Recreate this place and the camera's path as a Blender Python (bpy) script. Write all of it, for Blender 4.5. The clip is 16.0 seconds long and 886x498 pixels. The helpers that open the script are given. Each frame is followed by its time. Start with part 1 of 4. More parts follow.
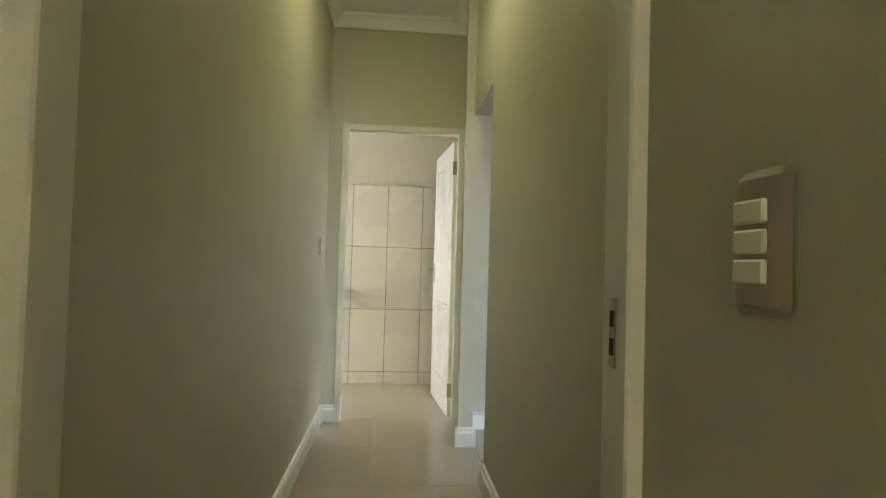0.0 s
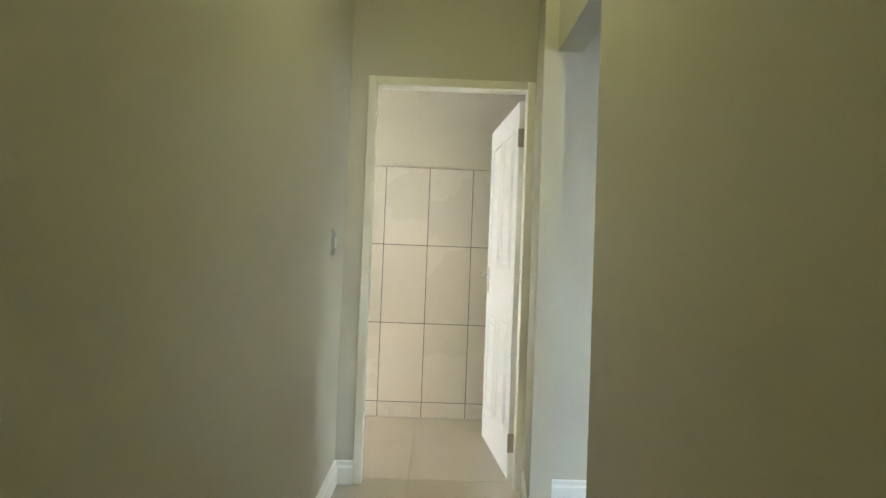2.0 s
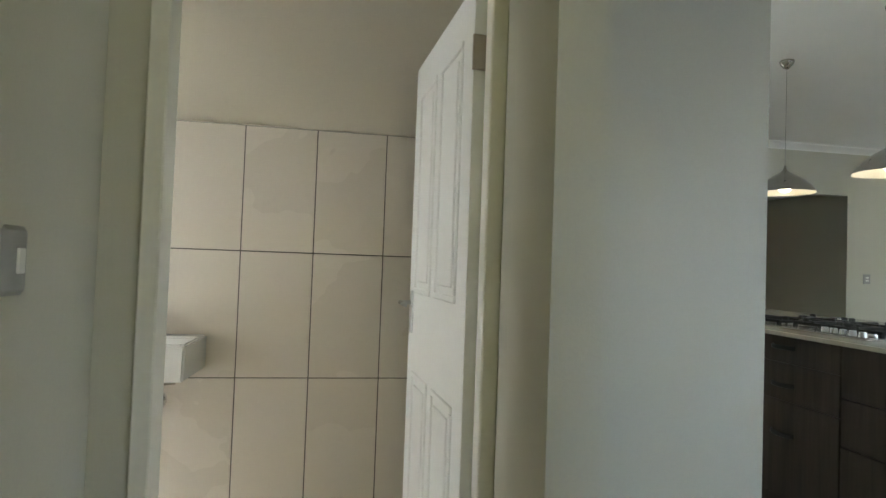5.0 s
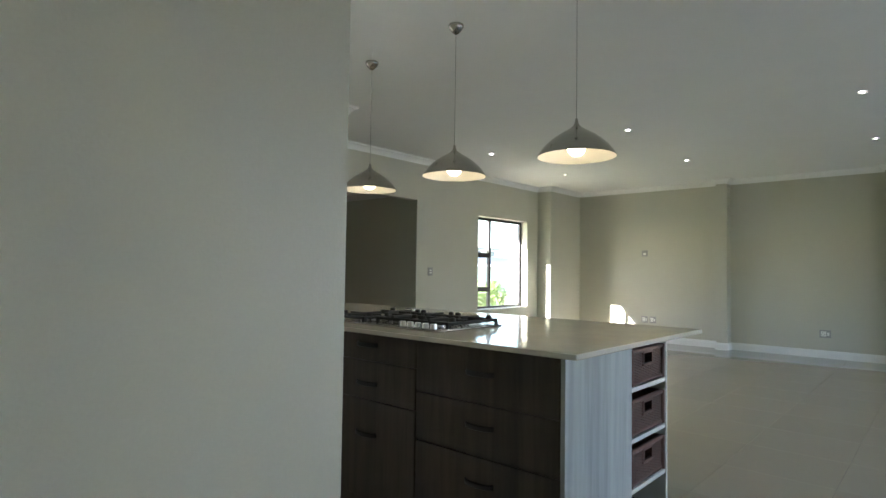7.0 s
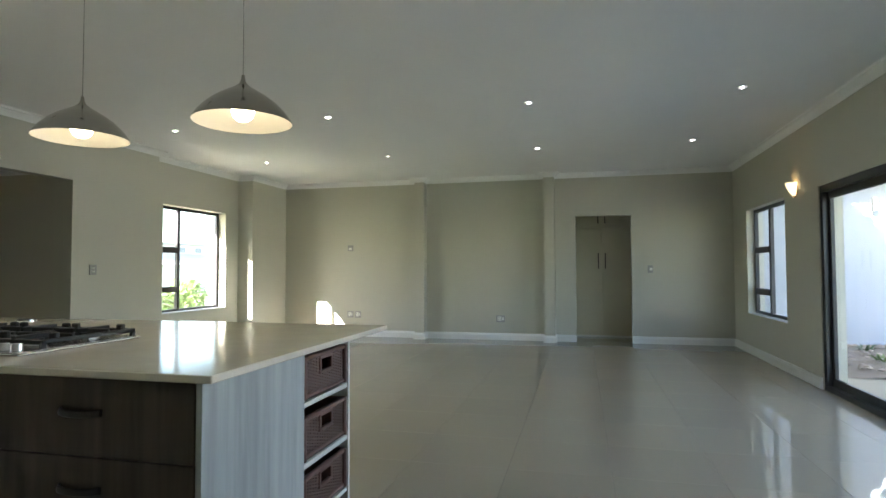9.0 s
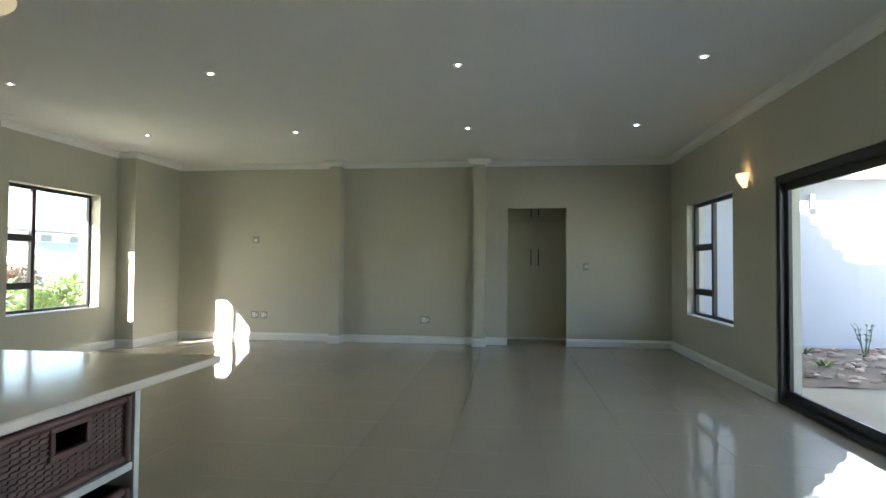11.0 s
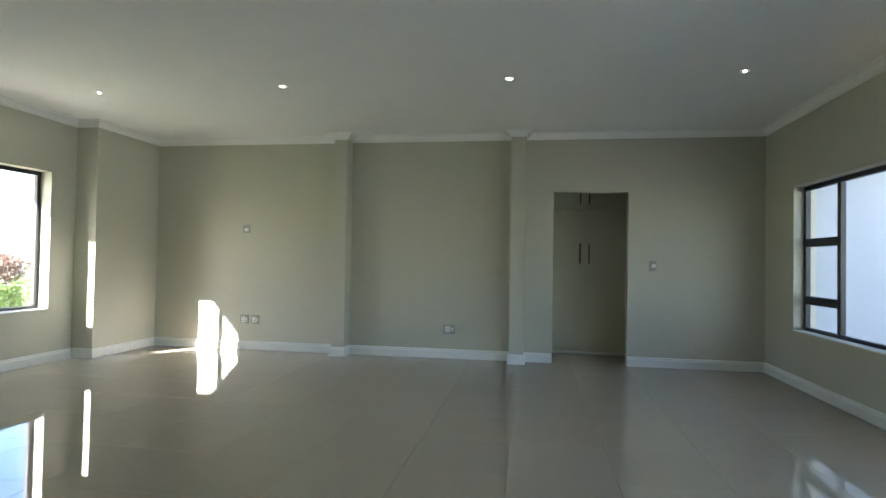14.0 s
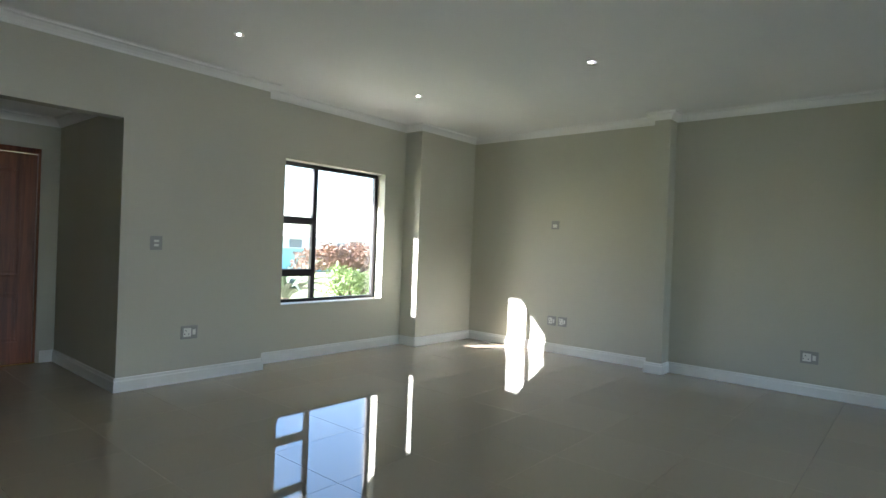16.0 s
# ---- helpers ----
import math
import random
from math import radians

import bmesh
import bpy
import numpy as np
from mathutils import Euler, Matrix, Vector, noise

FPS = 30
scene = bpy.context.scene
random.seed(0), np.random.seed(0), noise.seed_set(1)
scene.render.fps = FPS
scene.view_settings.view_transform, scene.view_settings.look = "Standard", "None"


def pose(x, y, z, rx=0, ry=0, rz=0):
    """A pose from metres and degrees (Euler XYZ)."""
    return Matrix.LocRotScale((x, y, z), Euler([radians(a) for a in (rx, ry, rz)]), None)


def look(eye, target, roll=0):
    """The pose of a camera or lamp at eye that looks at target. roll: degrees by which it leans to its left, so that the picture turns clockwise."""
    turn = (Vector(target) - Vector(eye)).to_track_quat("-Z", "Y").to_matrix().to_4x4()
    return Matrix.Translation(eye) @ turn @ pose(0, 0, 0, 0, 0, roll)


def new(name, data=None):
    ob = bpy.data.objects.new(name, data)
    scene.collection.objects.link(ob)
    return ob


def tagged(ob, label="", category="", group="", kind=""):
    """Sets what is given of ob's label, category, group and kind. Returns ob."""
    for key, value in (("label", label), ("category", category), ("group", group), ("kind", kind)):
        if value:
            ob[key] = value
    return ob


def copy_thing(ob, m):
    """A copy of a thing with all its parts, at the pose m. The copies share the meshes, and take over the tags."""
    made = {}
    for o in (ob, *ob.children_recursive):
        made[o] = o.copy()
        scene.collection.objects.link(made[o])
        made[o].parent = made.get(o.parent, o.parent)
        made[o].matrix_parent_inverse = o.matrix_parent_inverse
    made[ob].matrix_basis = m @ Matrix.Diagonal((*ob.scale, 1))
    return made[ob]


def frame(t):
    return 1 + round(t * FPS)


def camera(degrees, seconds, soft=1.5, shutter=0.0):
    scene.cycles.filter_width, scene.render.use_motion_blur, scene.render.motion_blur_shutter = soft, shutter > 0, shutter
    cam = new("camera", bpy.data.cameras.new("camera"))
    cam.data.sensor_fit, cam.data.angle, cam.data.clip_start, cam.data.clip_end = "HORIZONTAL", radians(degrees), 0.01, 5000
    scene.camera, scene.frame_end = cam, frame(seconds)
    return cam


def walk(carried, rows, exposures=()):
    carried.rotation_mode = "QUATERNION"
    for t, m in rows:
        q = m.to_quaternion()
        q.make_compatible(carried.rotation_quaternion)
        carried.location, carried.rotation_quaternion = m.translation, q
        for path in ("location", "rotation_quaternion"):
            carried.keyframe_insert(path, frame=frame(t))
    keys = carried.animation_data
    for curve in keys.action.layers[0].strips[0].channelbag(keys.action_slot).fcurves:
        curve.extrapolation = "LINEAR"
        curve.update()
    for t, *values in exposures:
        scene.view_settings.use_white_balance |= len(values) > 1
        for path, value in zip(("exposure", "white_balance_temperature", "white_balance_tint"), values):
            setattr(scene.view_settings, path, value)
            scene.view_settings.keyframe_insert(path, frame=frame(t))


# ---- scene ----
cam = camera(76.2, 16.0)
PATH = [
    (0, (-0.193, 0.027, 1.109), (-0.017, 2.018, 1.168), 1.6),
    (0.5, (-0.148, 0.297, 1.121), (-0.016, 2.292, 1.178), 1.5),
    (1, (-0.15, 0.569, 1.127), (-0.072, 2.567, 1.18), 2.0),
    (1.5, (-0.196, 0.875, 1.15), (-0.147, 2.874, 1.192), 2.2),
    (2, (-0.204, 1.135, 1.139), (-0.17, 3.134, 1.19), 2.2),
    (2.5, (-0.178, 1.457, 1.185), (-0.161, 3.457, 1.236), 2.0),
    (3, (-0.199, 1.765, 1.216), (-0.187, 3.765, 1.264), 2.0),
    (3.2, (-0.188, 1.846, 1.226), (-0.186, 3.845, 1.277), 2.0),
    (5.3, (-0.05, 2.721, 1.234), (0.438, 4.66, 1.291), 2.0),
    (5.5, (-0.01, 2.772, 1.235), (0.596, 4.677, 1.292), 2.0),
    (6, (0.093, 2.894, 1.25), (0.971, 4.689, 1.309), 2.0),
    (6.5, (0.167, 2.957, 1.252), (1.341, 4.574, 1.322), 1.2),
    (7, (0.261, 3.028, 1.245), (1.749, 4.362, 1.324), 0.8),
    (7.5, (0.312, 3.058, 1.239), (2.022, 4.094, 1.321), 0.4),
    (8, (0.437, 3.065, 1.241), (2.268, 3.865, 1.32), 0.0),
    (8.4, (0.585, 3.055, 1.233), (2.476, 3.701, 1.312), -0.2),
    (8.5, (0.606, 3.056, 1.231), (2.508, 3.672, 1.308), -0.1),
    (9, (0.789, 3.088, 1.228), (2.731, 3.561, 1.301), -0.2),
    (9.5, (0.999, 3.14, 1.245), (2.965, 3.501, 1.315), -0.2),
    (10, (1.238, 3.132, 1.232), (3.217, 3.408, 1.301), -0.2),
    (10.2, (1.342, 3.135, 1.237), (3.324, 3.394, 1.304), -0.1),
    (12.5, (2.683, 3.281, 1.226), (4.67, 3.5, 1.278), 0.6),
    (13, (2.965, 3.366, 1.236), (4.952, 3.589, 1.285), 0.7),
    (13.5, (3.226, 3.391, 1.221), (5.212, 3.626, 1.272), 0.8),
    (14, (3.467, 3.407, 1.235), (5.441, 3.723, 1.279), 1.0),
    (14.5, (3.705, 3.469, 1.233), (5.647, 3.948, 1.272), 1.2),
    (15, (3.865, 3.567, 1.242), (5.74, 4.264, 1.268), 1.5),
    (15.2, (3.935, 3.563, 1.245), (5.76, 4.38, 1.266), 1.7),
    (15.5, (4.01, 3.62, 1.253), (5.745, 4.614, 1.267), 1.7),
    (16, (4.18, 3.639, 1.307), (5.701, 4.937, 1.297), 2.2),
]
EXPOSURE = [  # seconds, stops, kelvin, tint
    (0.0, 5.0, 6250, 10), (1.0, 5.28, 6150, 10), (2.0, 5.12, 6050, 12), (3.0, 4.83, 5950, 14), (5.5, 4.08, 5950, 13), (6.5, 4.02, 6000, 14), (8.0, 4.22, 6050, 14),
    (9.0, 4.1, 6150, 13), (10.0, 3.73, 6250, 13), (12.5, 3.72, 6050, 13), (13.0, 3.85, 6000, 13), (14.0, 3.93, 5900, 13), (14.5, 3.72, 5800, 13), (15.0, 3.42, 5750, 13), (15.5, 3.5, 5650, 13), (16.0, 3.62, 5750, 14),
]
walk(cam, [(t, look(eye, target, roll)) for t, eye, target, roll in PATH], EXPOSURE)
SKY = 0.08


# ---- world, sun, exposure ----
SUN_WAY = Vector((1.0, -0.59, -0.67))
world = bpy.data.worlds.new("sky")
scene.world = world
world.use_nodes = True
wn = world.node_tree.nodes
sky = wn.new("ShaderNodeTexSky")
sky.sky_type = "NISHITA"
sky.sun_disc = False
sky.sun_elevation = radians(30)
sky.sun_rotation = math.atan2(-SUN_WAY.x, -SUN_WAY.y)
wn["Background"].inputs["Strength"].default_value = SKY
world.node_tree.links.new(sky.outputs["Color"], wn["Background"].inputs["Color"])
sun = new("sun", bpy.data.lights.new("sun", "SUN"))
sun.data.energy, sun.data.angle, sun.data.color = 5.0, radians(0.5), (1.0, 0.95, 0.87)
sun.matrix_world = look((-20, 14, 20), Vector((-20, 14, 20)) + SUN_WAY)


# ---- materials ----
def material(name, color, rough=0.5, metal=0.0, vary=0.06, scale=3.0, grain=40.0, bump=0.0, spec=0.5, stretch=(1, 1, 1), coat=0.0):
    m = bpy.data.materials.new(name)
    m.use_nodes = True
    nt = m.node_tree
    n, l = nt.nodes, nt.links
    b = n["Principled BSDF"]
    b.inputs["Metallic"].default_value = metal
    b.inputs["Specular IOR Level"].default_value = spec
    b.inputs["Coat Weight"].default_value = coat
    tc = n.new("ShaderNodeTexCoord")
    mp = n.new("ShaderNodeMapping")
    mp.inputs["Scale"].default_value = stretch
    l.new(tc.outputs["Object"], mp.inputs["Vector"])
    big, fine = n.new("ShaderNodeTexNoise"), n.new("ShaderNodeTexNoise")
    big.inputs["Scale"].default_value, big.inputs["Detail"].default_value = scale, 4
    fine.inputs["Scale"].default_value, fine.inputs["Detail"].default_value = grain, 5
    for t in (big, fine):
        l.new(mp.outputs["Vector"], t.inputs["Vector"])
    add = n.new("ShaderNodeMath")
    add.operation = "ADD"
    l.new(big.outputs["Fac"], add.inputs[0])
    l.new(fine.outputs["Fac"], add.inputs[1])
    ramp = n.new("ShaderNodeMapRange")
    ramp.inputs["From Min"].default_value, ramp.inputs["From Max"].default_value = 0.6, 1.4
    ramp.inputs["To Min"].default_value, ramp.inputs["To Max"].default_value = 1 - vary, 1 + vary
    l.new(add.outputs[0], ramp.inputs["Value"])
    mul = n.new("ShaderNodeMix")
    mul.data_type, mul.blend_type = "RGBA", "MULTIPLY"
    mul.inputs["Factor"].default_value = 1
    mul.inputs["A"].default_value = (*color, 1)
    l.new(ramp.outputs["Result"], mul.inputs["B"])
    l.new(mul.outputs["Result"], b.inputs["Base Color"])
    rr = n.new("ShaderNodeMapRange")
    rr.inputs["To Min"].default_value, rr.inputs["To Max"].default_value = rough * 0.85, min(1, rough * 1.15)
    l.new(big.outputs["Fac"], rr.inputs["Value"])
    l.new(rr.outputs["Result"], b.inputs["Roughness"])
    if bump:
        bp = n.new("ShaderNodeBump")
        bp.inputs["Strength"].default_value, bp.inputs["Distance"].default_value = bump, 0.004
        l.new(fine.outputs["Fac"], bp.inputs["Height"])
        l.new(bp.outputs["Normal"], b.inputs["Normal"])
    return m


def glowing(name, color, strength):
    m = bpy.data.materials.new(name)
    m.use_nodes = True
    b = m.node_tree.nodes["Principled BSDF"]
    b.inputs["Base Color"].default_value = (*color, 1)
    b.inputs["Emission Color"].default_value = (*color, 1)
    b.inputs["Emission Strength"].default_value = strength
    return m


def pane_glass(name):
    m = bpy.data.materials.new(name)
    m.use_nodes = True
    n, l = m.node_tree.nodes, m.node_tree.links
    n.remove(n["Principled BSDF"])
    tr, gl, lw, mx = n.new("ShaderNodeBsdfTransparent"), n.new("ShaderNodeBsdfGlossy"), n.new("ShaderNodeLayerWeight"), n.new("ShaderNodeMixShader")
    tr.inputs["Color"].default_value = (0.96, 0.98, 0.97, 1)
    gl.inputs["Roughness"].default_value = 0.02
    pw, sc = n.new("ShaderNodeMath"), n.new("ShaderNodeMath")
    pw.operation, sc.operation = "POWER", "MULTIPLY_ADD"
    pw.inputs[1].default_value = 5.0
    sc.inputs[1].default_value, sc.inputs[2].default_value = 0.7, 0.03
    l.new(lw.outputs["Facing"], pw.inputs[0])
    l.new(pw.outputs[0], sc.inputs[0])
    l.new(sc.outputs[0], mx.inputs[0])
    l.new(tr.outputs[0], mx.inputs[1])
    l.new(gl.outputs[0], mx.inputs[2])
    l.new(mx.outputs[0], n["Material Output"].inputs["Surface"])
    return m


def wood(name, dark, light, rough=0.5, axis=2, grain=1.0):
    """Streaky grain along one axis, with pores."""
    m = material(name, light, rough)
    n, l = m.node_tree.nodes, m.node_tree.links
    b = n["Principled BSDF"]
    mp = n.new("ShaderNodeMapping")
    s = [14 * grain] * 3
    s[axis] = 0.9 * grain
    mp.inputs["Scale"].default_value = s
    tc = n.new("ShaderNodeTexCoord")
    l.new(tc.outputs["Object"], mp.inputs["Vector"])
    a, c = n.new("ShaderNodeTexNoise"), n.new("ShaderNodeTexNoise")
    a.inputs["Scale"].default_value, a.inputs["Detail"].default_value, a.inputs["Distortion"].default_value = 1.0, 6, 0.8
    c.inputs["Scale"].default_value, c.inputs["Detail"].default_value = 5.0, 3
    l.new(mp.outputs["Vector"], a.inputs["Vector"])
    l.new(mp.outputs["Vector"], c.inputs["Vector"])
    add = n.new("ShaderNodeMath")
    add.operation = "MULTIPLY_ADD"
    add.inputs[1].default_value, add.inputs[2].default_value = 0.35, 0.0
    l.new(c.outputs["Fac"], add.inputs[0])
    l.new(a.outputs["Fac"], add.inputs[2])
    cr = n.new("ShaderNodeValToRGB")
    cr.color_ramp.elements[0].position, cr.color_ramp.elements[0].color = 0.45, (*dark, 1)
    cr.color_ramp.elements[1].position, cr.color_ramp.elements[1].color = 0.85, (*light, 1)
    l.new(add.outputs[0], cr.inputs["Fac"])
    l.new(cr.outputs["Color"], b.inputs["Base Color"])
    bp = n.new("ShaderNodeBump")
    bp.inputs["Strength"].default_value, bp.inputs["Distance"].default_value = 0.25, 0.002
    l.new(add.outputs[0], bp.inputs["Height"])
    l.new(bp.outputs["Normal"], b.inputs["Normal"])
    return m


def piece_material(name, color, rough, spread=0.05, spec=0.5):
    """Polished or matt tile, each piece a shade of its own."""
    m = material(name, color, rough, vary=0.015, scale=1.2, grain=70, spec=spec)
    n, l = m.node_tree.nodes, m.node_tree.links
    oi, mr, mul = n.new("ShaderNodeObjectInfo"), n.new("ShaderNodeMapRange"), n.new("ShaderNodeMix")
    mr.inputs["To Min"].default_value, mr.inputs["To Max"].default_value = 1 - spread, 1 + spread
    l.new(oi.outputs["Random"], mr.inputs["Value"])
    off = n.new("ShaderNodeVectorMath")
    off.operation = "SCALE"
    off.inputs[0].default_value = (37.0, 53.0, 71.0)
    l.new(oi.outputs["Random"], off.inputs["Scale"])
    l.new(off.outputs["Vector"], n["Mapping"].inputs["Location"])
    mul.data_type, mul.blend_type = "RGBA", "MULTIPLY"
    mul.inputs["Factor"].default_value = 1
    b = n["Principled BSDF"]
    src = b.inputs["Base Color"].links[0].from_socket
    l.new(src, mul.inputs["A"])
    l.new(mr.outputs["Result"], mul.inputs["B"])
    l.new(mul.outputs["Result"], b.inputs["Base Color"])
    return m


PAINT = material("greige_wall_paint", (0.522, 0.505, 0.412), 0.5, vary=0.03, scale=1.5, grain=160, bump=0.12)
PAINT_BATH = material("cream_wall_paint", (0.66, 0.60, 0.48), 0.55, vary=0.03, scale=1.5, grain=160, bump=0.1)
CEILING = material("white_ceiling_paint", (0.85, 0.85, 0.82), 0.8, vary=0.02, grain=120, bump=0.08)
WHITE = material("white_enamel", (0.78, 0.78, 0.75), 0.35, vary=0.03, scale=4, grain=60, bump=0.03)
FRAME_CREAM = material("cream_frame_enamel", (0.75, 0.73, 0.64), 0.35, vary=0.04, scale=5, grain=50, bump=0.04)
FLOOR_TILE = piece_material("polished_porcelain", (0.42, 0.358, 0.27), 0.025, 0.025, 1.0)
WALL_TILE = piece_material("beige_wall_tile", (0.69, 0.625, 0.53), 0.28, 0.03)
GROUT = material("grey_grout", (0.075, 0.065, 0.055), 0.9, vary=0.15, grain=90)
FLOOR_GROUT = material("floor_grout", (0.36, 0.31, 0.24), 0.9, vary=0.15, grain=90)
ALU = material("charcoal_aluminium", (0.052, 0.050, 0.052), 0.4, metal=0.3, vary=0.08, grain=80)
GLASS = pane_glass("window_glass")


def translucent(name, color):
    m = bpy.data.materials.new(name)
    m.use_nodes = True
    t = m.node_tree.nodes.new("ShaderNodeBsdfTranslucent")
    t.inputs["Color"].default_value = (*color, 1)
    m.node_tree.links.new(t.outputs[0], m.node_tree.nodes["Material Output"].inputs["Surface"])
    return m


FROSTED = translucent("frosted_glass", (0.41, 0.42, 0.422))
KITCHEN_DIFFUSER = translucent("bright_diffuser_sheet", (0.60, 0.61, 0.60))
WARM_DIFFUSER = translucent("cream_diffuser_sheet", (0.86, 0.74, 0.56))
NICKEL = material("brushed_nickel", (0.40, 0.385, 0.35), 0.14, metal=1.0, vary=0.1, scale=2, grain=30, stretch=(1, 1, 60))
spin = NICKEL.node_tree.nodes.new("ShaderNodeTangent")
spin.direction_type, spin.axis = "RADIAL", "Z"
NICKEL.node_tree.nodes["Principled BSDF"].inputs["Anisotropic"].default_value = 0.7
NICKEL.node_tree.nodes["Principled BSDF"].inputs["Anisotropic Rotation"].default_value = 0.25
NICKEL.node_tree.links.new(spin.outputs["Tangent"], NICKEL.node_tree.nodes["Principled BSDF"].inputs["Tangent"])
CHROME = material("chrome", (0.75, 0.75, 0.76), 0.12, metal=1.0, vary=0.03)
STEEL = material("stainless_steel", (0.55, 0.55, 0.54), 0.28, metal=1.0, vary=0.06, stretch=(1, 40, 1))
HOB_STEEL = material("dark_brushed_steel", (0.30, 0.285, 0.265), 0.24, metal=1.0, vary=0.06, stretch=(1, 40, 1))
SHADE_IN = material("white_shade_lining", (0.66, 0.63, 0.56), 0.5, vary=0.02)
BULB = glowing("warm_bulb", (1.0, 0.85, 0.55), 1.1)
SPOT = glowing("cool_downlight", (1.0, 0.97, 0.92), 12.0)
CORRIDOR_GLOW = glowing("frosted_lamp_glass", (1.0, 0.945, 0.48), 1.45)
SCONCE_GLOW = glowing("sconce_glass", (1.0, 0.72, 0.36), 0.16)
QUARTZ = material("beige_engineered_stone", (0.60, 0.55, 0.46), 0.12, vary=0.07, scale=8, grain=220)
DARK_OAK = wood("smoked_woodgrain_laminate", (0.040, 0.030, 0.0235), (0.072, 0.055, 0.044), 0.55)
DARK_OAK.node_tree.nodes["Principled BSDF"].inputs["Specular IOR Level"].default_value = 0.3
GREY_OAK = wood("limed_grey_woodgrain_laminate", (0.185, 0.205, 0.205), (0.34, 0.36, 0.35), 0.45, 2, 0.6)
MELAMINE = material("white_melamine", (0.52, 0.52, 0.49), 0.4, vary=0.02)
CUPBOARD = material("cream_cupboard_board", (0.70, 0.655, 0.50), 0.42, vary=0.03)
GREY_BOARD = wood("grey_brown_woodgrain_board", (0.20, 0.18, 0.145), (0.29, 0.265, 0.215), 0.5)
BLACK_IRON = material("black_cast_iron", (0.018, 0.018, 0.018), 0.55, vary=0.2, grain=60, bump=0.2)
BLACK_HANDLE = material("black_metal_handle", (0.022, 0.020, 0.019), 0.55, metal=0.2)
WICKER = material("brown_wicker", (0.085, 0.042, 0.03), 0.6, vary=0.35, scale=30, grain=120, bump=0.3)
WICKER_RIM = material("dark_wicker_rim", (0.085, 0.036, 0.026), 0.55, vary=0.25, scale=30, grain=90, bump=0.3)
PLATE = material("champagne_switch_plate", (0.38, 0.33, 0.27), 0.35, metal=0.35, vary=0.04)
PLATE_GREY = material("grey_switch_plate", (0.34, 0.335, 0.315), 0.35, metal=0.1, vary=0.04)
ROCKER = material("white_rocker", (0.78, 0.77, 0.72), 0.3, vary=0.02)
CERAMIC = material("white_ceramic", (0.82, 0.82, 0.80), 0.12, vary=0.01)
RED_DOOR = wood("red_brown_timber", (0.10, 0.030, 0.014), (0.26, 0.085, 0.036), 0.4)
BRASS = material("brass", (0.55, 0.38, 0.14), 0.25, metal=1.0, vary=0.06)
OUT_WALL = material("pale_outdoor_plaster", (0.43, 0.45, 0.495), 0.8, vary=0.05, scale=1.2, grain=90, bump=0.2)
PAVER = piece_material("pale_patio_tile", (0.68, 0.685, 0.70), 0.5, 0.04)
STONE = piece_material("warm_garden_stone", (0.40, 0.315, 0.26), 0.9, 0.45)
SOIL = material("dry_soil", (0.25, 0.195, 0.15), 0.95, vary=0.3, grain=30, bump=0.6)
LEAF = material("green_leaf", (0.075, 0.13, 0.045), 0.5, vary=0.35, scale=6, grain=20)
LEAF_LIGHT = material("yellow_green_leaf", (0.17, 0.235, 0.075), 0.5, vary=0.35, scale=6, grain=20)
LEAF_RED = material("red_brown_leaf", (0.20, 0.11, 0.07), 0.55, vary=0.4, scale=6, grain=20)
BARK = material("brown_bark", (0.12, 0.085, 0.06), 0.9, vary=0.3, bump=0.5)
ALOE = material("grey_green_aloe", (0.09, 0.125, 0.075), 0.45, vary=0.25, scale=8, grain=25)
LAWN = material("dry_lawn", (0.20, 0.22, 0.09), 0.95, vary=0.4, scale=0.8, grain=25, bump=0.6)
HOUSE_WALL = material("white_house_plaster", (0.72, 0.70, 0.67), 0.85, vary=0.05, grain=60)
TURQUOISE = material("turquoise_boundary_paint", (0.30, 0.52, 0.51), 0.8, vary=0.06)
ROOF_TILE = material("terracotta_roof", (0.33, 0.17, 0.12), 0.8, vary=0.25, scale=3, grain=30)
ROOF_GREY = material("grey_roof", (0.30, 0.29, 0.29), 0.8, vary=0.15, scale=3, grain=30)
ROOF_PALE = material("pale_sheet_roof", (0.55, 0.53, 0.51), 0.6, vary=0.08, scale=2, grain=30)
DARK_WINDOW = material("dark_window", (0.16, 0.17, 0.19), 0.15)

# ---- builders ----
WORLD = {}


def thing(name, x, y, z, label, category, group="", kind=""):
    ob = new(name)
    ob.empty_display_size = 0.1
    ob.matrix_basis = Matrix.Translation((x, y, z))
    WORLD[ob] = Matrix.Translation((x, y, z))
    return tagged(ob, label, category, group, kind)


def link_mesh(name, bm, mat, smooth=False):
    me = bpy.data.meshes.new(name)
    bm.normal_update()
    bm.to_mesh(me)
    bm.free()
    me.materials.append(mat)
    if smooth:
        me.shade_smooth()
        me.set_sharp_from_angle(angle=radians(35))
    return new(name, me)


def part(name, bm, mat, parent, label="", smooth=False):
    ob = link_mesh(name, bm, mat, smooth)
    ob.parent = parent
    ob.matrix_parent_inverse = WORLD.get(parent, Matrix.Identity(4)).inverted()
    return tagged(ob, label)


def whole(name, bm, mat, label, category, kind="", group="", smooth=False):
    return tagged(link_mesh(name, bm, mat, smooth), label, category, group, kind)


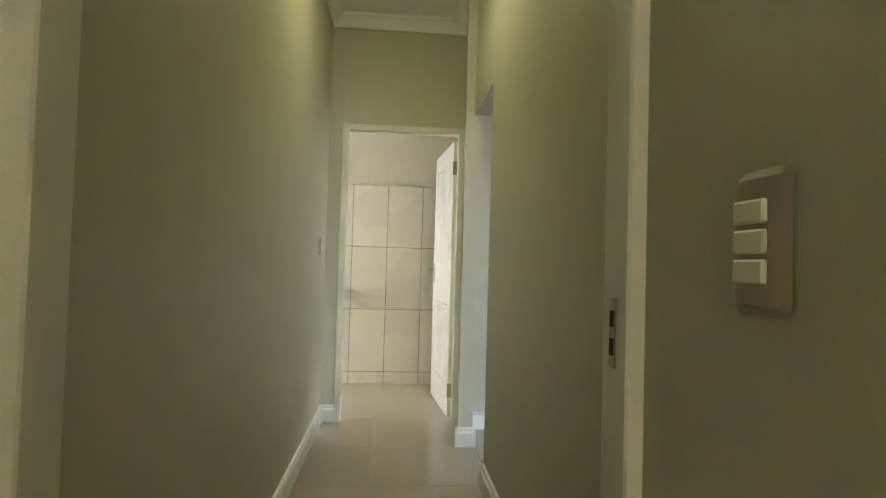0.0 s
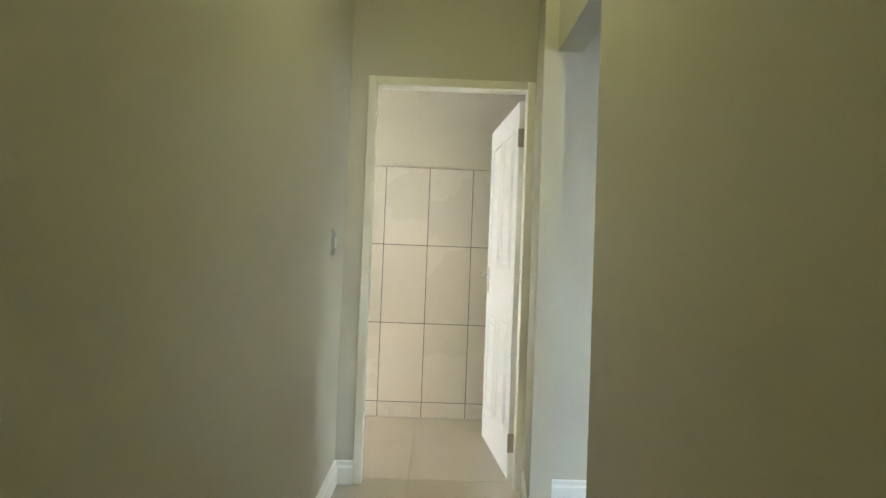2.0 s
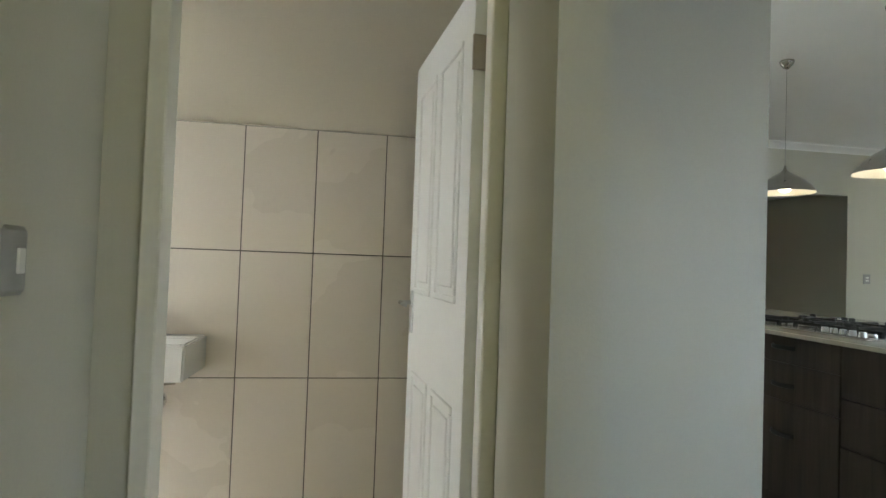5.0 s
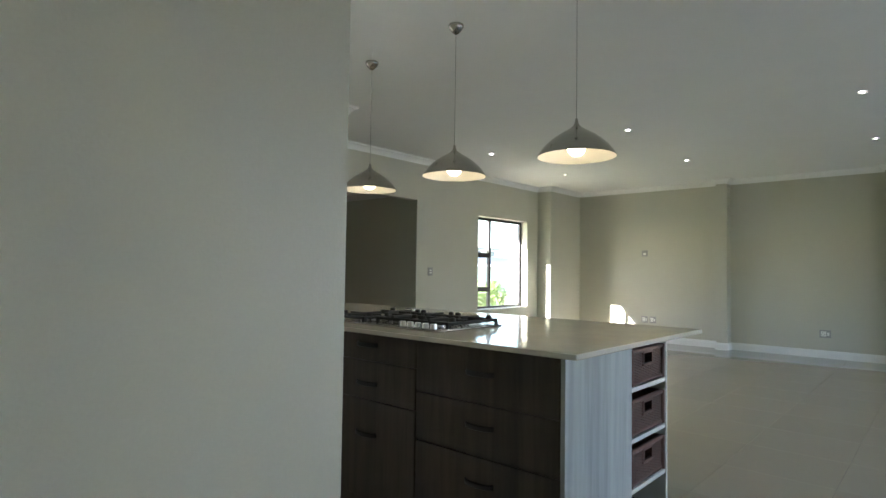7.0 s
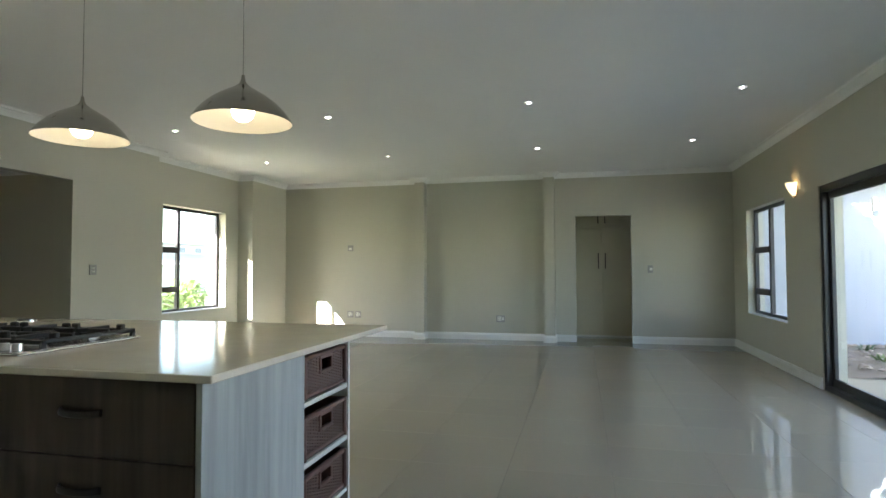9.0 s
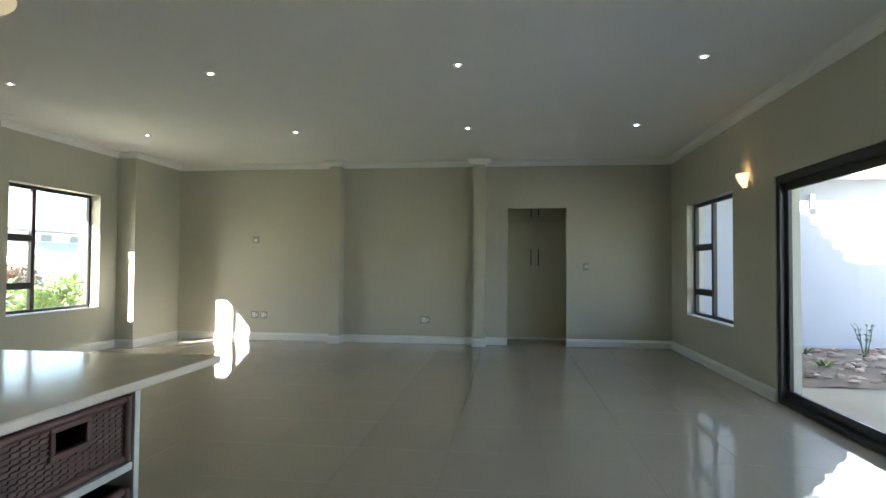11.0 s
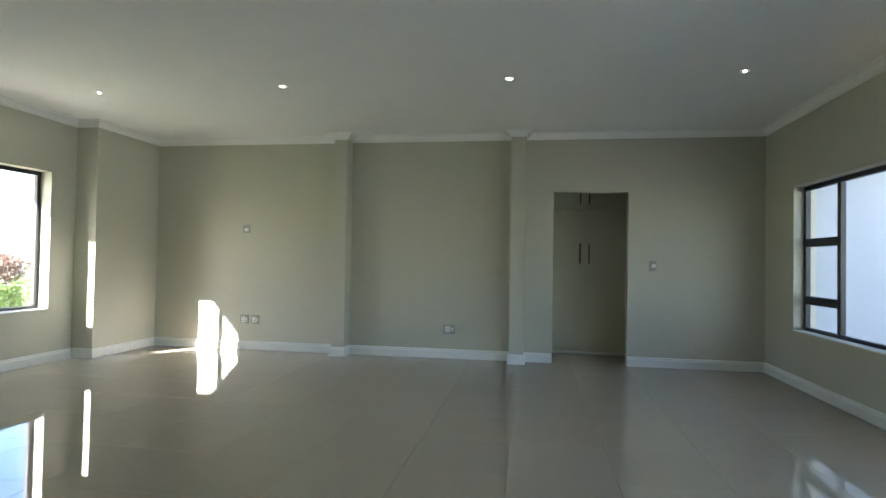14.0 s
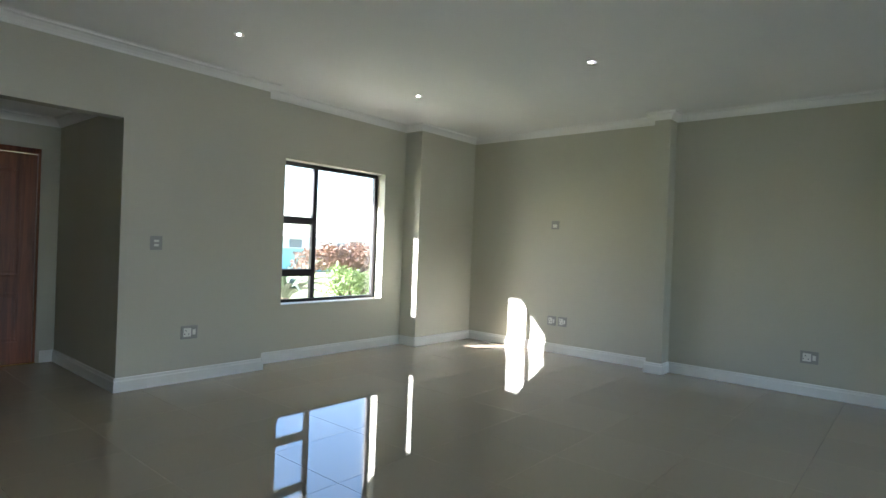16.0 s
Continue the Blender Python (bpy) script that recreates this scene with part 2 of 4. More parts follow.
def box(x0, x1, y0, y1, z0, z1, bevel=0.0, bm=None, seg=1):
    tgt = bmesh.new() if bm is None else bm
    b = bmesh.new()
    bmesh.ops.create_cube(b, size=1)
    for v in b.verts:
        v.co = Vector(((x0 + x1) / 2 + v.co.x * (x1 - x0), (y0 + y1) / 2 + v.co.y * (y1 - y0), (z0 + z1) / 2 + v.co.z * (z1 - z0)))
    if bevel:
        bmesh.ops.bevel(b, geom=b.edges[:], offset=bevel, segments=seg, affect="EDGES", profile=0.6)
    tmp = bpy.data.meshes.new("tmp")
    b.to_mesh(tmp)
    b.free()
    tgt.from_mesh(tmp)
    bpy.data.meshes.remove(tmp)
    return tgt


def tube(p, q, r, bm=None, seg=12, r2=None):
    tgt = bmesh.new() if bm is None else bm
    p, q = Vector(p), Vector(q)
    m = Matrix.Translation((p + q) / 2) @ (q - p).to_track_quat("Z", "Y").to_matrix().to_4x4()
    bmesh.ops.create_cone(tgt, cap_ends=True, segments=seg, radius1=r, radius2=r if r2 is None else r2, depth=(q - p).length, matrix=m)
    return tgt


def lathe(profile, x, y, z, seg=48, bm=None):
    tgt = bmesh.new() if bm is None else bm
    rings = []
    for r, h in profile:
        rings.append([tgt.verts.new((x + r * math.cos(2 * math.pi * k / seg), y + r * math.sin(2 * math.pi * k / seg), z + h)) for k in range(seg)])
    for a, b in zip(rings, rings[1:]):
        for k in range(seg):
            tgt.faces.new((a[k], a[(k + 1) % seg], b[(k + 1) % seg], b[k]))
    return tgt


def sweep(profile, a, b, bm=None):
    """Run a closed (side, height) outline from a to b; side points to the left of the way."""
    tgt = bmesh.new() if bm is None else bm
    a, b = Vector(a), Vector(b)
    left = Vector((-(b - a).y, (b - a).x, 0)).normalized()
    ra = [tgt.verts.new(a + left * s + Vector((0, 0, h))) for s, h in profile]
    rb = [tgt.verts.new(b + left * s + Vector((0, 0, h))) for s, h in profile]
    n = len(profile)
    for k in range(n):
        tgt.faces.new((ra[k], ra[(k + 1) % n], rb[(k + 1) % n], rb[k]))
    tgt.faces.new(ra[::-1])
    tgt.faces.new(rb)
    bmesh.ops.recalc_face_normals(tgt, faces=tgt.faces[:])
    return tgt


def wall(name, axis, a0, a1, t0, t1, z1, openings=(), mat=None, label="smooth greige painted plaster wall", z0=-0.02):
    """A wall along axis from a0 to a1, with openings (from, to, sill, head) through it."""
    bm = bmesh.new()

    def slab(p, q, lo, hi):
        if q - p > 1e-4 and hi - lo > 1e-4:
            if axis == "x":
                box(p, q, t0, t1, lo, hi, bm=bm)
            else:
                box(t0, t1, p, q, lo, hi, bm=bm)
    at = a0
    for o0, o1, sill, head in sorted(openings):
        slab(at, o0, z0, z1)
        slab(o0, o1, z0, sill)
        slab(o0, o1, head, z1)
        at = o1
    slab(at, a1, z0, z1)
    return whole(name, bm, mat or PAINT, label, "wall", "structure")


SKIRT = [(0, 0), (0.018, 0), (0.018, 0.085), (0.012, 0.095), (0.010, 0.112), (0, 0.118)]
CORNICE = [(0, 0), (0, -0.085), (0.012, -0.085), (0.016, -0.070), (0.030, -0.050), (0.055, -0.028), (0.075, -0.022), (0.075, -0.010), (0.088, 0)]
CEIL = 2.865


def skirting(*pts):
    for a, b in zip(pts, pts[1:]):
        run = (Vector(b) - Vector(a)).normalized() * 0.0015
        a, b = Vector(a) + run, Vector(b) - run
        whole("baseboard", sweep(SKIRT, (*a, 0.001), (*b, 0.001)), WHITE, "white painted moulded skirting board along the wall", "skirting board", "structure", smooth=False)


def coving(*pts, z=CEIL):
    for a, b in zip(pts, pts[1:]):
        whole("cornice", sweep(CORNICE, (*a, z), (*b, z)), CEILING, "white moulded plaster cornice below the ceiling", "cornice", "structure")


def cornice_loop(*pts, z=CEIL):
    """One closed run of cornice with mitred corners; the room lies to the left of the way."""
    bm, n, rings = bmesh.new(), len(pts), []
    for k in range(n):
        p, c, q = (Vector(pts[j % n]) for j in (k - 1, k, k + 1))
        d0, d1 = (c - p).normalized(), (q - c).normalized()
        n0, n1 = Vector((-d0.y, d0.x)), Vector((-d1.y, d1.x))
        m = (n0 + n1) / (1 + n0.dot(n1))
        rings.append([bm.verts.new((c.x + m.x * s, c.y + m.y * s, z + h)) for s, h in CORNICE])
    for k in range(n):
        ra, rb = rings[k], rings[(k + 1) % n]
        for i in range(len(CORNICE)):
            j = (i + 1) % len(CORNICE)
            bm.faces.new((ra[i], ra[j], rb[j], rb[i]))
    bmesh.ops.recalc_face_normals(bm, faces=bm.faces[:])
    return whole("cornice", bm, CEILING, "white moulded plaster cornice below the ceiling", "cornice", "structure")


# ---- shell ----
CL, CR, CE = -0.665, 0.295, 4.05          # corridor left, right, end
RW = 0.40                                  # room side of the corridor wall
KX, KY = 0.935, 3.88                       # corner of the bathroom block
EX, SY = 10.635, 0.712                     # east and south wall faces
NY, WY, CY = 8.665, 8.89, 8.605            # north wall, window wall, column face
TOP = 3.0
LY, LX, LH = 10.28, 5.985, 2.43            # entrance lobby

# corridor
wall("wall_corridor_left", "y", 0.88, CE, CL - 0.11, CL, TOP)
wall("wall_corridor_right", "y", 0.88, 3.51, CR, RW, TOP, [(2.885, 3.51, -0.02, 2.06)])
bm = bmesh.new()
stub = [[bm.verts.new((x, y, z)) for x, y in ((0.236, 3.51), (0.328, 3.51), (0.328, KY), (CR + 0.02, KY), (CR + 0.004, CE))] for z in (-0.02, TOP)]
for k in range(5):
    bm.faces.new((stub[0][k], stub[0][(k + 1) % 5], stub[1][(k + 1) % 5], stub[1][k]))
bm.faces.new(stub[0][::-1])
bm.faces.new(stub[1])
bmesh.ops.recalc_face_normals(bm, faces=bm.faces[:])
whole("wall_corridor_stub", bm, PAINT, "short greige painted wall end beside the bathroom door", "wall", "structure")
wall("wall_corridor_end", "x", CL - 0.11, CR + 0.02, CE, CE + 0.11, TOP, [(-0.545, 0.285, -0.02, 2.075)])
wall("wall_bathroom_corner", "x", CR + 0.021, KX, KY, CE + 0.11, TOP)
wall("wall_bathroom_side", "y", CE + 0.11, 9.0, KX - 0.11, KX, TOP)
wall("wall_bathroom_back", "x", -2.1, KX - 0.11, 5.33, 5.44, TOP, mat=PAINT_BATH, label="cream painted plaster wall above tiles")
wall("wall_bathroom_left", "y", CE, 5.44, -2.1, -1.99, TOP, [(4.35, 5.15, 0.15, 2.0)], mat=PAINT_BATH, label="cream painted bathroom wall")
wall("wall_bathroom_front", "x", -2.1, CL - 0.11, CE, CE + 0.11, TOP, mat=PAINT_BATH, label="cream painted bathroom wall")
# first room, left through its door
wall("wall_first_room_left", "y", -1.6, 0.78, -0.80, -0.69, TOP)
wall("wall_first_room_right", "y", -1.6, 0.78, 0.150, 0.26, TOP)
# this wall's opening is added behind the start, for daylight on the near walls
wall("wall_first_room_back", "x", -0.86, 0.275, -1.71, -1.6, TOP, [(-0.7, 0.05, 0.9, 2.1)])
wall("wall_first_room_door", "x", -0.86, RW, 0.78, 0.88, TOP, [(-0.69, 0.185, -0.02, 2.09)])

# living room and kitchen
wall("wall_west", "y", SY - 0.22, 0.78, CR, RW, TOP)
wall("wall_south", "x", CR, EX + 0.14, SY - 0.22, SY, TOP, [(2.37, 7.31, -0.02, 2.07), (8.297, 9.898, 0.575, 2.08)])
wall("wall_east", "y", SY, 9.06, EX, EX + 0.14, TOP, [(2.267, 3.166, -0.02, 2.125)])
# the opening is unseen, added to let daylight into the kitchen side
wall("wall_kitchen_north", "x", KX - 0.11, 4.2, NY, NY + 0.14, TOP, [(1.0, 2.42, 0.95, 2.3)])
wall("wall_north", "x", 4.2, 7.325, NY, NY + 0.14, TOP, [(4.2, LX, -0.02, 2.262)])
wall("wall_step", "y", NY + 0.14, 9.06, 7.185, 7.325, TOP)
wall("wall_window", "x", 7.325, EX, WY, 9.10, TOP, [(7.68, 9.155, 0.605, 2.185)])
wall("wall_column_north", "x", 9.505, EX, CY, WY, TOP, label="greige painted plaster column in the corner")
wall("wall_nib", "y", 7.45, NY, 3.465, 3.745, TOP, label="short greige painted wall end beside the kitchen cupboards")
for k, (y0, y1) in enumerate(((5.785, 5.955), (3.51, 3.69))):
    wall("wall_pilaster_%d" % (k + 1), "x", 10.42, EX, y0, y1, TOP, label="slim greige painted plaster pilaster")
# lobby and cupboard passage
wall("wall_lobby_right", "y", NY + 0.14, LY, LX, LX + 0.12, TOP)
wall("wall_lobby_left", "y", NY + 0.14, LY, 3.9, 4.02, TOP)
wall("wall_lobby_back", "x", 3.9, LX + 0.12, LY, LY + 0.14, TOP, [(4.85, 5.83, -0.02, 2.11)])
wall("wall_passage_back", "y", 0.9, 4.6, 12.05, 12.17, TOP)
wall("wall_passage_south", "x", EX + 0.14, 12.17, 1.95, 2.05, TOP)
wall("wall_passage_north", "x", EX + 0.14, 12.17, 3.62, 3.74, TOP)

whole("ceiling", box(-2.1, 12.2, SY - 0.22, 9.06, CEIL, 2.995), CEILING, "smooth white painted ceiling", "ceiling", "structure")
whole("ceiling_first_room", box(-0.9, 0.29, -1.71, SY - 0.222, CEIL, 2.995), CEILING, "smooth white painted ceiling", "ceiling", "structure")
whole("ceiling_lobby", box(4.02, LX, NY + 0.14, LY, LH, LH + 0.1), CEILING, "lower white ceiling of the entrance lobby", "ceiling", "structure")

coving((CL, CE), (CL, 0.88))
coving((CR, 0.88), (CR, 3.51))
coving((0.236, 3.51), (CR + 0.012, CE))
coving((CR, CE), (CL, CE))
cornice_loop((EX, SY), (EX, 3.51), (10.42, 3.51), (10.42, 3.69), (EX, 3.69), (EX, 5.785), (10.42, 5.785), (10.42, 5.955), (EX, 5.955), (EX, CY), (9.505, CY), (9.505, WY),
             (7.325, WY), (7.325, NY), (3.745, NY), (3.745, 7.45), (3.465, 7.45), (3.465, NY), (KX, NY), (KX, KY), (RW, KY), (RW, SY))
coving((LX, LY), (4.02, LY), z=LH)
coving((LX, NY + 0.14), (LX, LY), z=LH)

skirting((CL, CE), (CL, 0.895))
skirting((CR, 0.895), (CR, 2.885))
skirting((-0.57, CE), (CL, CE))
skirting((0.236, 3.51 - 0.018), (CR + 0.012, CE - 0.014))
skirting((0.328 + 0.018, 3.51), (0.236 - 0.018, 3.51))
skirting((0.328, KY), (0.328, 3.51 - 0.018))
skirting((KX + 0.018, KY), (0.328, KY))
skirting((KX, NY), (KX, KY - 0.018))
skirting((RW, 2.885), (RW, SY))
skirting((RW, SY), (2.37, SY))
skirting((7.31, SY), (EX, SY))
skirting((EX, SY), (EX, 2.267))
skirting((EX, 3.166), (EX, 3.51))
skirting((EX, 3.69), (EX, 5.785))
skirting((EX, 5.955), (EX, CY))
for y0, y1 in ((3.51, 3.69), (5.785, 5.955)):
    skirting((10.42, y0 - 0.018), (10.42, y1 + 0.018))
    skirting((EX, y0), (10.42, y0))
    skirting((10.42, y1), (EX, y1))
skirting((EX, CY), (9.505 - 0.018, CY))
skirting((9.505, CY - 0.018), (9.505, WY))
skirting((9.505, WY), (7.325, WY))
skirting((7.325, WY), (7.325, NY - 0.018))
skirting((7.325 + 0.018, NY), (LX - 0.018, NY))
skirting((LX, NY - 0.018), (LX, LY))
skirting((LX, LY), (5.86, LY))
skirting((3.745 + 0.018, 7.45), (3.465 - 0.018, 7.45))
skirting((3.745, NY), (3.745, 7.45 - 0.018))


# ---- windows and doors ----
def window(name, x0, x1, y0, y1, z0, z1, mull, transoms, narrow_left, sill_y, label):
    """Aluminium window: a tall fixed light beside a narrow light cut by two transoms."""
    w = thing(name, (x0 + x1) / 2, (y0 + y1) / 2, z0, label, "window", kind="structure")
    f = 0.045
    part("window_frame", box(x0, x1, y0, y1, z0, z0 + f, 0.004), ALU, w)
    part("head", box(x0, x1, y0, y1, z1 - f, z1, 0.004), ALU, w)
    for a in (x0, x1 - f):
        part("jamb", box(a, a + f, y0, y1, z0 + f, z1 - f, 0.004), ALU, w)
    part("mullion", box(mull - 0.03, mull + 0.03, y0, y1, z0 + f, z1 - f, 0.004), ALU, w)
    n0, n1 = (x0 + f, mull - 0.03) if narrow_left else (mull + 0.03, x1 - f)
    b0, b1 = (mull + 0.03, x1 - f) if narrow_left else (x0 + f, mull - 0.03)
    for z in transoms:
        part("transom", box(n0, n1, y0 - 0.006, y1 + 0.006, z - 0.042, z + 0.042, 0.005), ALU, w)
    ym = (y0 + y1) / 2
    cuts = [z0 + f] + [c for z in sorted(transoms) for c in (z - 0.042, z + 0.042)] + [z1 - f]
    for lo, hi in zip(cuts[::2], cuts[1::2]):
        p = part("pane", box(n0, n1, ym - 0.003, ym + 0.003, lo, hi), GLASS, w)
        p.visible_shadow = False
    p = part("pane", box(b0, b1, ym - 0.003, ym + 0.003, z0 + f, z1 - f), GLASS, w)
    p.visible_shadow = False
    part("window_sill", box(x0, x1, *sill_y, z0 - 0.001, z0 + 0.012, 0.004), WHITE, w, "white painted inner sill")
    return w


window("window_1", 7.68, 9.155, 9.03, 9.08, 0.605, 2.185, 8.19, (1.535, 0.945), True, (WY - 0.008, 9.029), "charcoal aluminium window with a narrow three-light side and garden view")
window("window_2", 8.297, 9.898, 0.565, 0.615, 0.575, 2.08, 9.21, (1.49, 0.90), False, (0.616, SY + 0.008), "charcoal aluminium window with a narrow three-light side facing the courtyard")

# sliding door
sd = thing("door_1", 4.84, 0.65, 0, "closed charcoal aluminium sliding glass door to the patio", "sliding door", kind="structure")
SX0, SX1 = 2.37, 7.31
part("bottom_track", box(SX0, SX1, 0.60, 0.70, -0.005, 0.045, 0.004), ALU, sd)
part("head_frame", box(SX0, SX1, 0.60, 0.70, 2.0, 2.07, 0.004), ALU, sd)
for a, b in ((SX0, SX0 + 0.06), (SX1 - 0.06, SX1)):
    part("jamb", box(a, b, 0.60, 0.70, 0.045, 2.0, 0.004), ALU, sd)
for a, b, ya in ((SX0 + 0.06, 4.07, 0.612), (4.00, 5.57, 0.655), (5.50, SX1 - 0.06, 0.612)):
    leaf = part("sliding_leaf", box(a, b, ya, ya + 0.035, 0.045, 0.125, 0.003), ALU, sd)
    part("stile", box(a, a + 0.07, ya, ya + 0.035, 0.125, 1.93, 0.003), ALU, leaf)
    part("stile", box(b - 0.05, b, ya, ya + 0.035, 0.125, 1.93, 0.003), ALU, leaf)
    part("top_rail", box(a, b, ya, ya + 0.035, 1.93, 2.0, 0.003), ALU, leaf)
    p = part("pane", box(a + 0.07, b - 0.05, ya + 0.014, ya + 0.02, 0.125, 1.93), GLASS, leaf)
    p.visible_shadow = False


def door_frame(name, x0, x1, y0, y1, h, mat, label, wide=0.045, stop=0.5, wide_left=None):
    """Pressed steel door frame with a rebate, faces proud of the wall."""
    d = thing(name, (x0 + x1) / 2, (y0 + y1) / 2, 0, label, "door frame", kind="structure")
    f, lip = 0.03, 0.012
    ys = y0 + (y1 - y0) * stop
    wl = wide_left or wide
    for s, a, w in ((1, x0, wl), (-1, x1, wide)):
        lo, hi = sorted((a, a + s * w))
        part("jamb", box(lo, hi, y0 - lip, ys, 0, h, 0.004), mat, d)
        lo, hi = sorted((a, a + s * (w - 0.013)))
        part("rebate", box(lo, hi, ys, y1 + lip, 0, h, 0.004), mat, d)
    part("head", box(x0 + wl, x1 - wide, y0 - lip, ys, h - wide, h, 0.004), mat, d)
    part("head_rebate", box(x0 + wl - 0.013, x1 - wide + 0.013, ys, y1 + lip, h - wide + 0.013, h, 0.004), mat, d)
    return d


def panel_door(name, width, height, thick, mat, label, rows, kind="structure"):
    """Moulded panel door, hinged at the local origin, leaf along local +x, its faces towards -y and +y."""
    d = thing(name, 0, 0, 0, label, "door", kind=kind)
    bm = box(0.0, width, -thick / 2, thick / 2, 0.006, height, 0.002)
    part("leaf", bm, mat, d)
    for x0, x1, z0, z1 in rows:
        for s in (-1, 1):
            y = s * thick / 2
            for a, b, lo, hi in ((x0, x1, z0, z0 + 0.022), (x0, x1, z1 - 0.022, z1), (x0, x0 + 0.022, z0 + 0.022, z1 - 0.022), (x1 - 0.022, x1, z0 + 0.022, z1 - 0.022)):
                part("moulding", box(a, b, y - 0.006, y + 0.006, lo, hi, 0.004), mat, d)
            part("raised_panel", box(x0 + 0.045, x1 - 0.045, y - 0.005, y + 0.005, z0 + 0.045, z1 - 0.045, 0.004), mat, d)
    return d


def lever(parent, x, z, thick, mat, s):
    y = s * thick / 2
    plate = part("handle_plate", box(x - 0.02, x + 0.02, min(y, y + s * 0.006), max(y, y + s * 0.006), z - 0.12, z + 0.05, 0.003), mat, parent, "brushed steel plate")
    bm = tube((x, y, z), (x, y + s * 0.05, z), 0.008)
    tube((x, y + s * 0.05, z), (x - 0.11, y + s * 0.05, z - 0.002), 0.008, bm)
    part("lever", bm, mat, plate, "brushed steel lever", smooth=True)


door_frame("door_frame_bathroom", -0.572, 0.299, CE, CE + 0.11, 2.098, FRAME_CREAM, "cream enamelled steel frame of the bathroom door")
PANELS = [(0.10, 0.36, 0.22, 0.82), (0.42, 0.68, 0.22, 0.82), (0.10, 0.36, 1.12, 1.90), (0.42, 0.68, 1.12, 1.90)]
bd = panel_door("door_2", 0.775, 2.03, 0.04, WHITE, "white moulded panel door standing wide open into the bathroom", PANELS)
for s in (-1, 1):
    lever(bd, 0.715, 1.08, 0.04, STEEL, s)
for z in (0.20, 1.83):
    part("hinge", box(-0.006, 0.004, -0.024, 0.024, z - 0.05, z + 0.05, 0.002), PLATE, bd, "steel butt hinge")
bd.matrix_basis = pose(0.252, 4.155, 0, 0, 0, 95)
door_frame("door_frame_first_room", -0.70, 0.156, 0.78, 0.88, 2.08, WHITE, "white enamelled steel frame of the first room's door", wide=0.031, wide_left=0.056, stop=0.45)
sp = thing("strike_plate", 0.125, 0.815, 1.02, "steel strike plate with two latch holes on the door frame", "strike plate")
part("plate", box(0.122, 0.1248, 0.802, 0.824, 0.97, 1.07, 0.001), STEEL, sp)
for z in (1.0, 1.04):
    part("latch_hole", box(0.1205, 0.1218, 0.807, 0.819, z - 0.012, z + 0.012), BLACK_HANDLE, sp)

# ---- entrance lobby ----
fd = panel_door("door_3", 0.93, 2.05, 0.045, RED_DOOR, "closed red-brown timber panelled front door", [(0.12, 0.81, 0.22, 0.70), (0.12, 0.81, 0.86, 1.90)])
fd.matrix_basis = pose(4.875, LY + 0.06, 0, 0, 0, 0)
ff = thing("door_frame_front", 5.34, LY + 0.05, 0, "dark timber frame of the front door", "door frame", kind="structure")
for a, b in ((4.85, 4.873), (5.808, 5.83)):
    part("jamb", box(a, b, LY + 0.01, LY + 0.11, 0, 2.11, 0.003), RED_DOOR, ff)
part("head", box(4.873, 5.808, LY + 0.01, LY + 0.11, 2.055, 2.11, 0.003), RED_DOOR, ff)
whole("threshold", box(4.85, 5.83, LY - 0.01, LY + 0.12, 0.0, 0.012, 0.004), BRASS, "thin brass threshold strip below the front door", "threshold", "structure")


# ---- switches and sockets ----
def switch_plate(rockers, w, h, mat, label, category="light switch", socket=False, bowed=False):
    """Faces local -y, back on the wall at y = 0."""
    t = thing("socket_outlet" if socket else "light_switch", 0, 0, 0, label, category, group="wall plates")
    if bowed:
        bm, nu, nv = bmesh.new(), 16, 14
        grid = []
        for j in range(nv + 1):
            v = 2 * j / nv - 1
            half = w / 2 * (0.93 + 0.07 * v * v) if abs(v) < 0.9 else w / 2 * (0.987 - 2.2 * (abs(v) - 0.9))
            grid.append([bm.verts.new((half * (2 * i / nu - 1), -0.001 - 0.0125 * (1 - abs(2 * i / nu - 1) ** 3.2) * (1 - abs(v) ** 14), v * h / 2)) for i in range(nu + 1)])
        for p, q in zip(grid, grid[1:]):
            for i in range(nu):
                bm.faces.new((p[i], p[i + 1], q[i + 1], q[i]))
    else:
        bm = box(-w / 2, w / 2, -0.011, 0, -h / 2, h / 2, 0.0052, seg=3)
    part("cover_plate", bm, mat, t, smooth=True)
    if socket:
        part("socket_face", box(-w * 0.36, w * 0.1, -0.014, -0.0105, -h * 0.32, h * 0.32, 0.002), ROCKER, t, "white socket face")
        for a, b in ((-w * 0.22, h * 0.13), (-w * 0.3, -h * 0.12), (-w * 0.05, -h * 0.12)):
            part("pin_hole", tube((a, -0.0155, b), (a, -0.0138, b), 0.005), BLACK_HANDLE, t)
        part("rocker", box(w * 0.18, w * 0.36, -0.017, -0.0105, -h * 0.2, h * 0.2, 0.002), ROCKER, t, "white rocker")
    else:
        for rx, rz, rw, rh in rockers:
            part("rocker", box(rx - rw / 2, rx + rw / 2, -0.017, -0.0105, rz - rh / 2, rz + rh / 2, 0.002), ROCKER, t, "white rocker")
    return t


def on_wall(t, x, y, z, facing):
    """facing: degrees about z; 0 looks to -y."""
    t.matrix_basis = pose(x, y, z, 0, 0, facing)
    return t


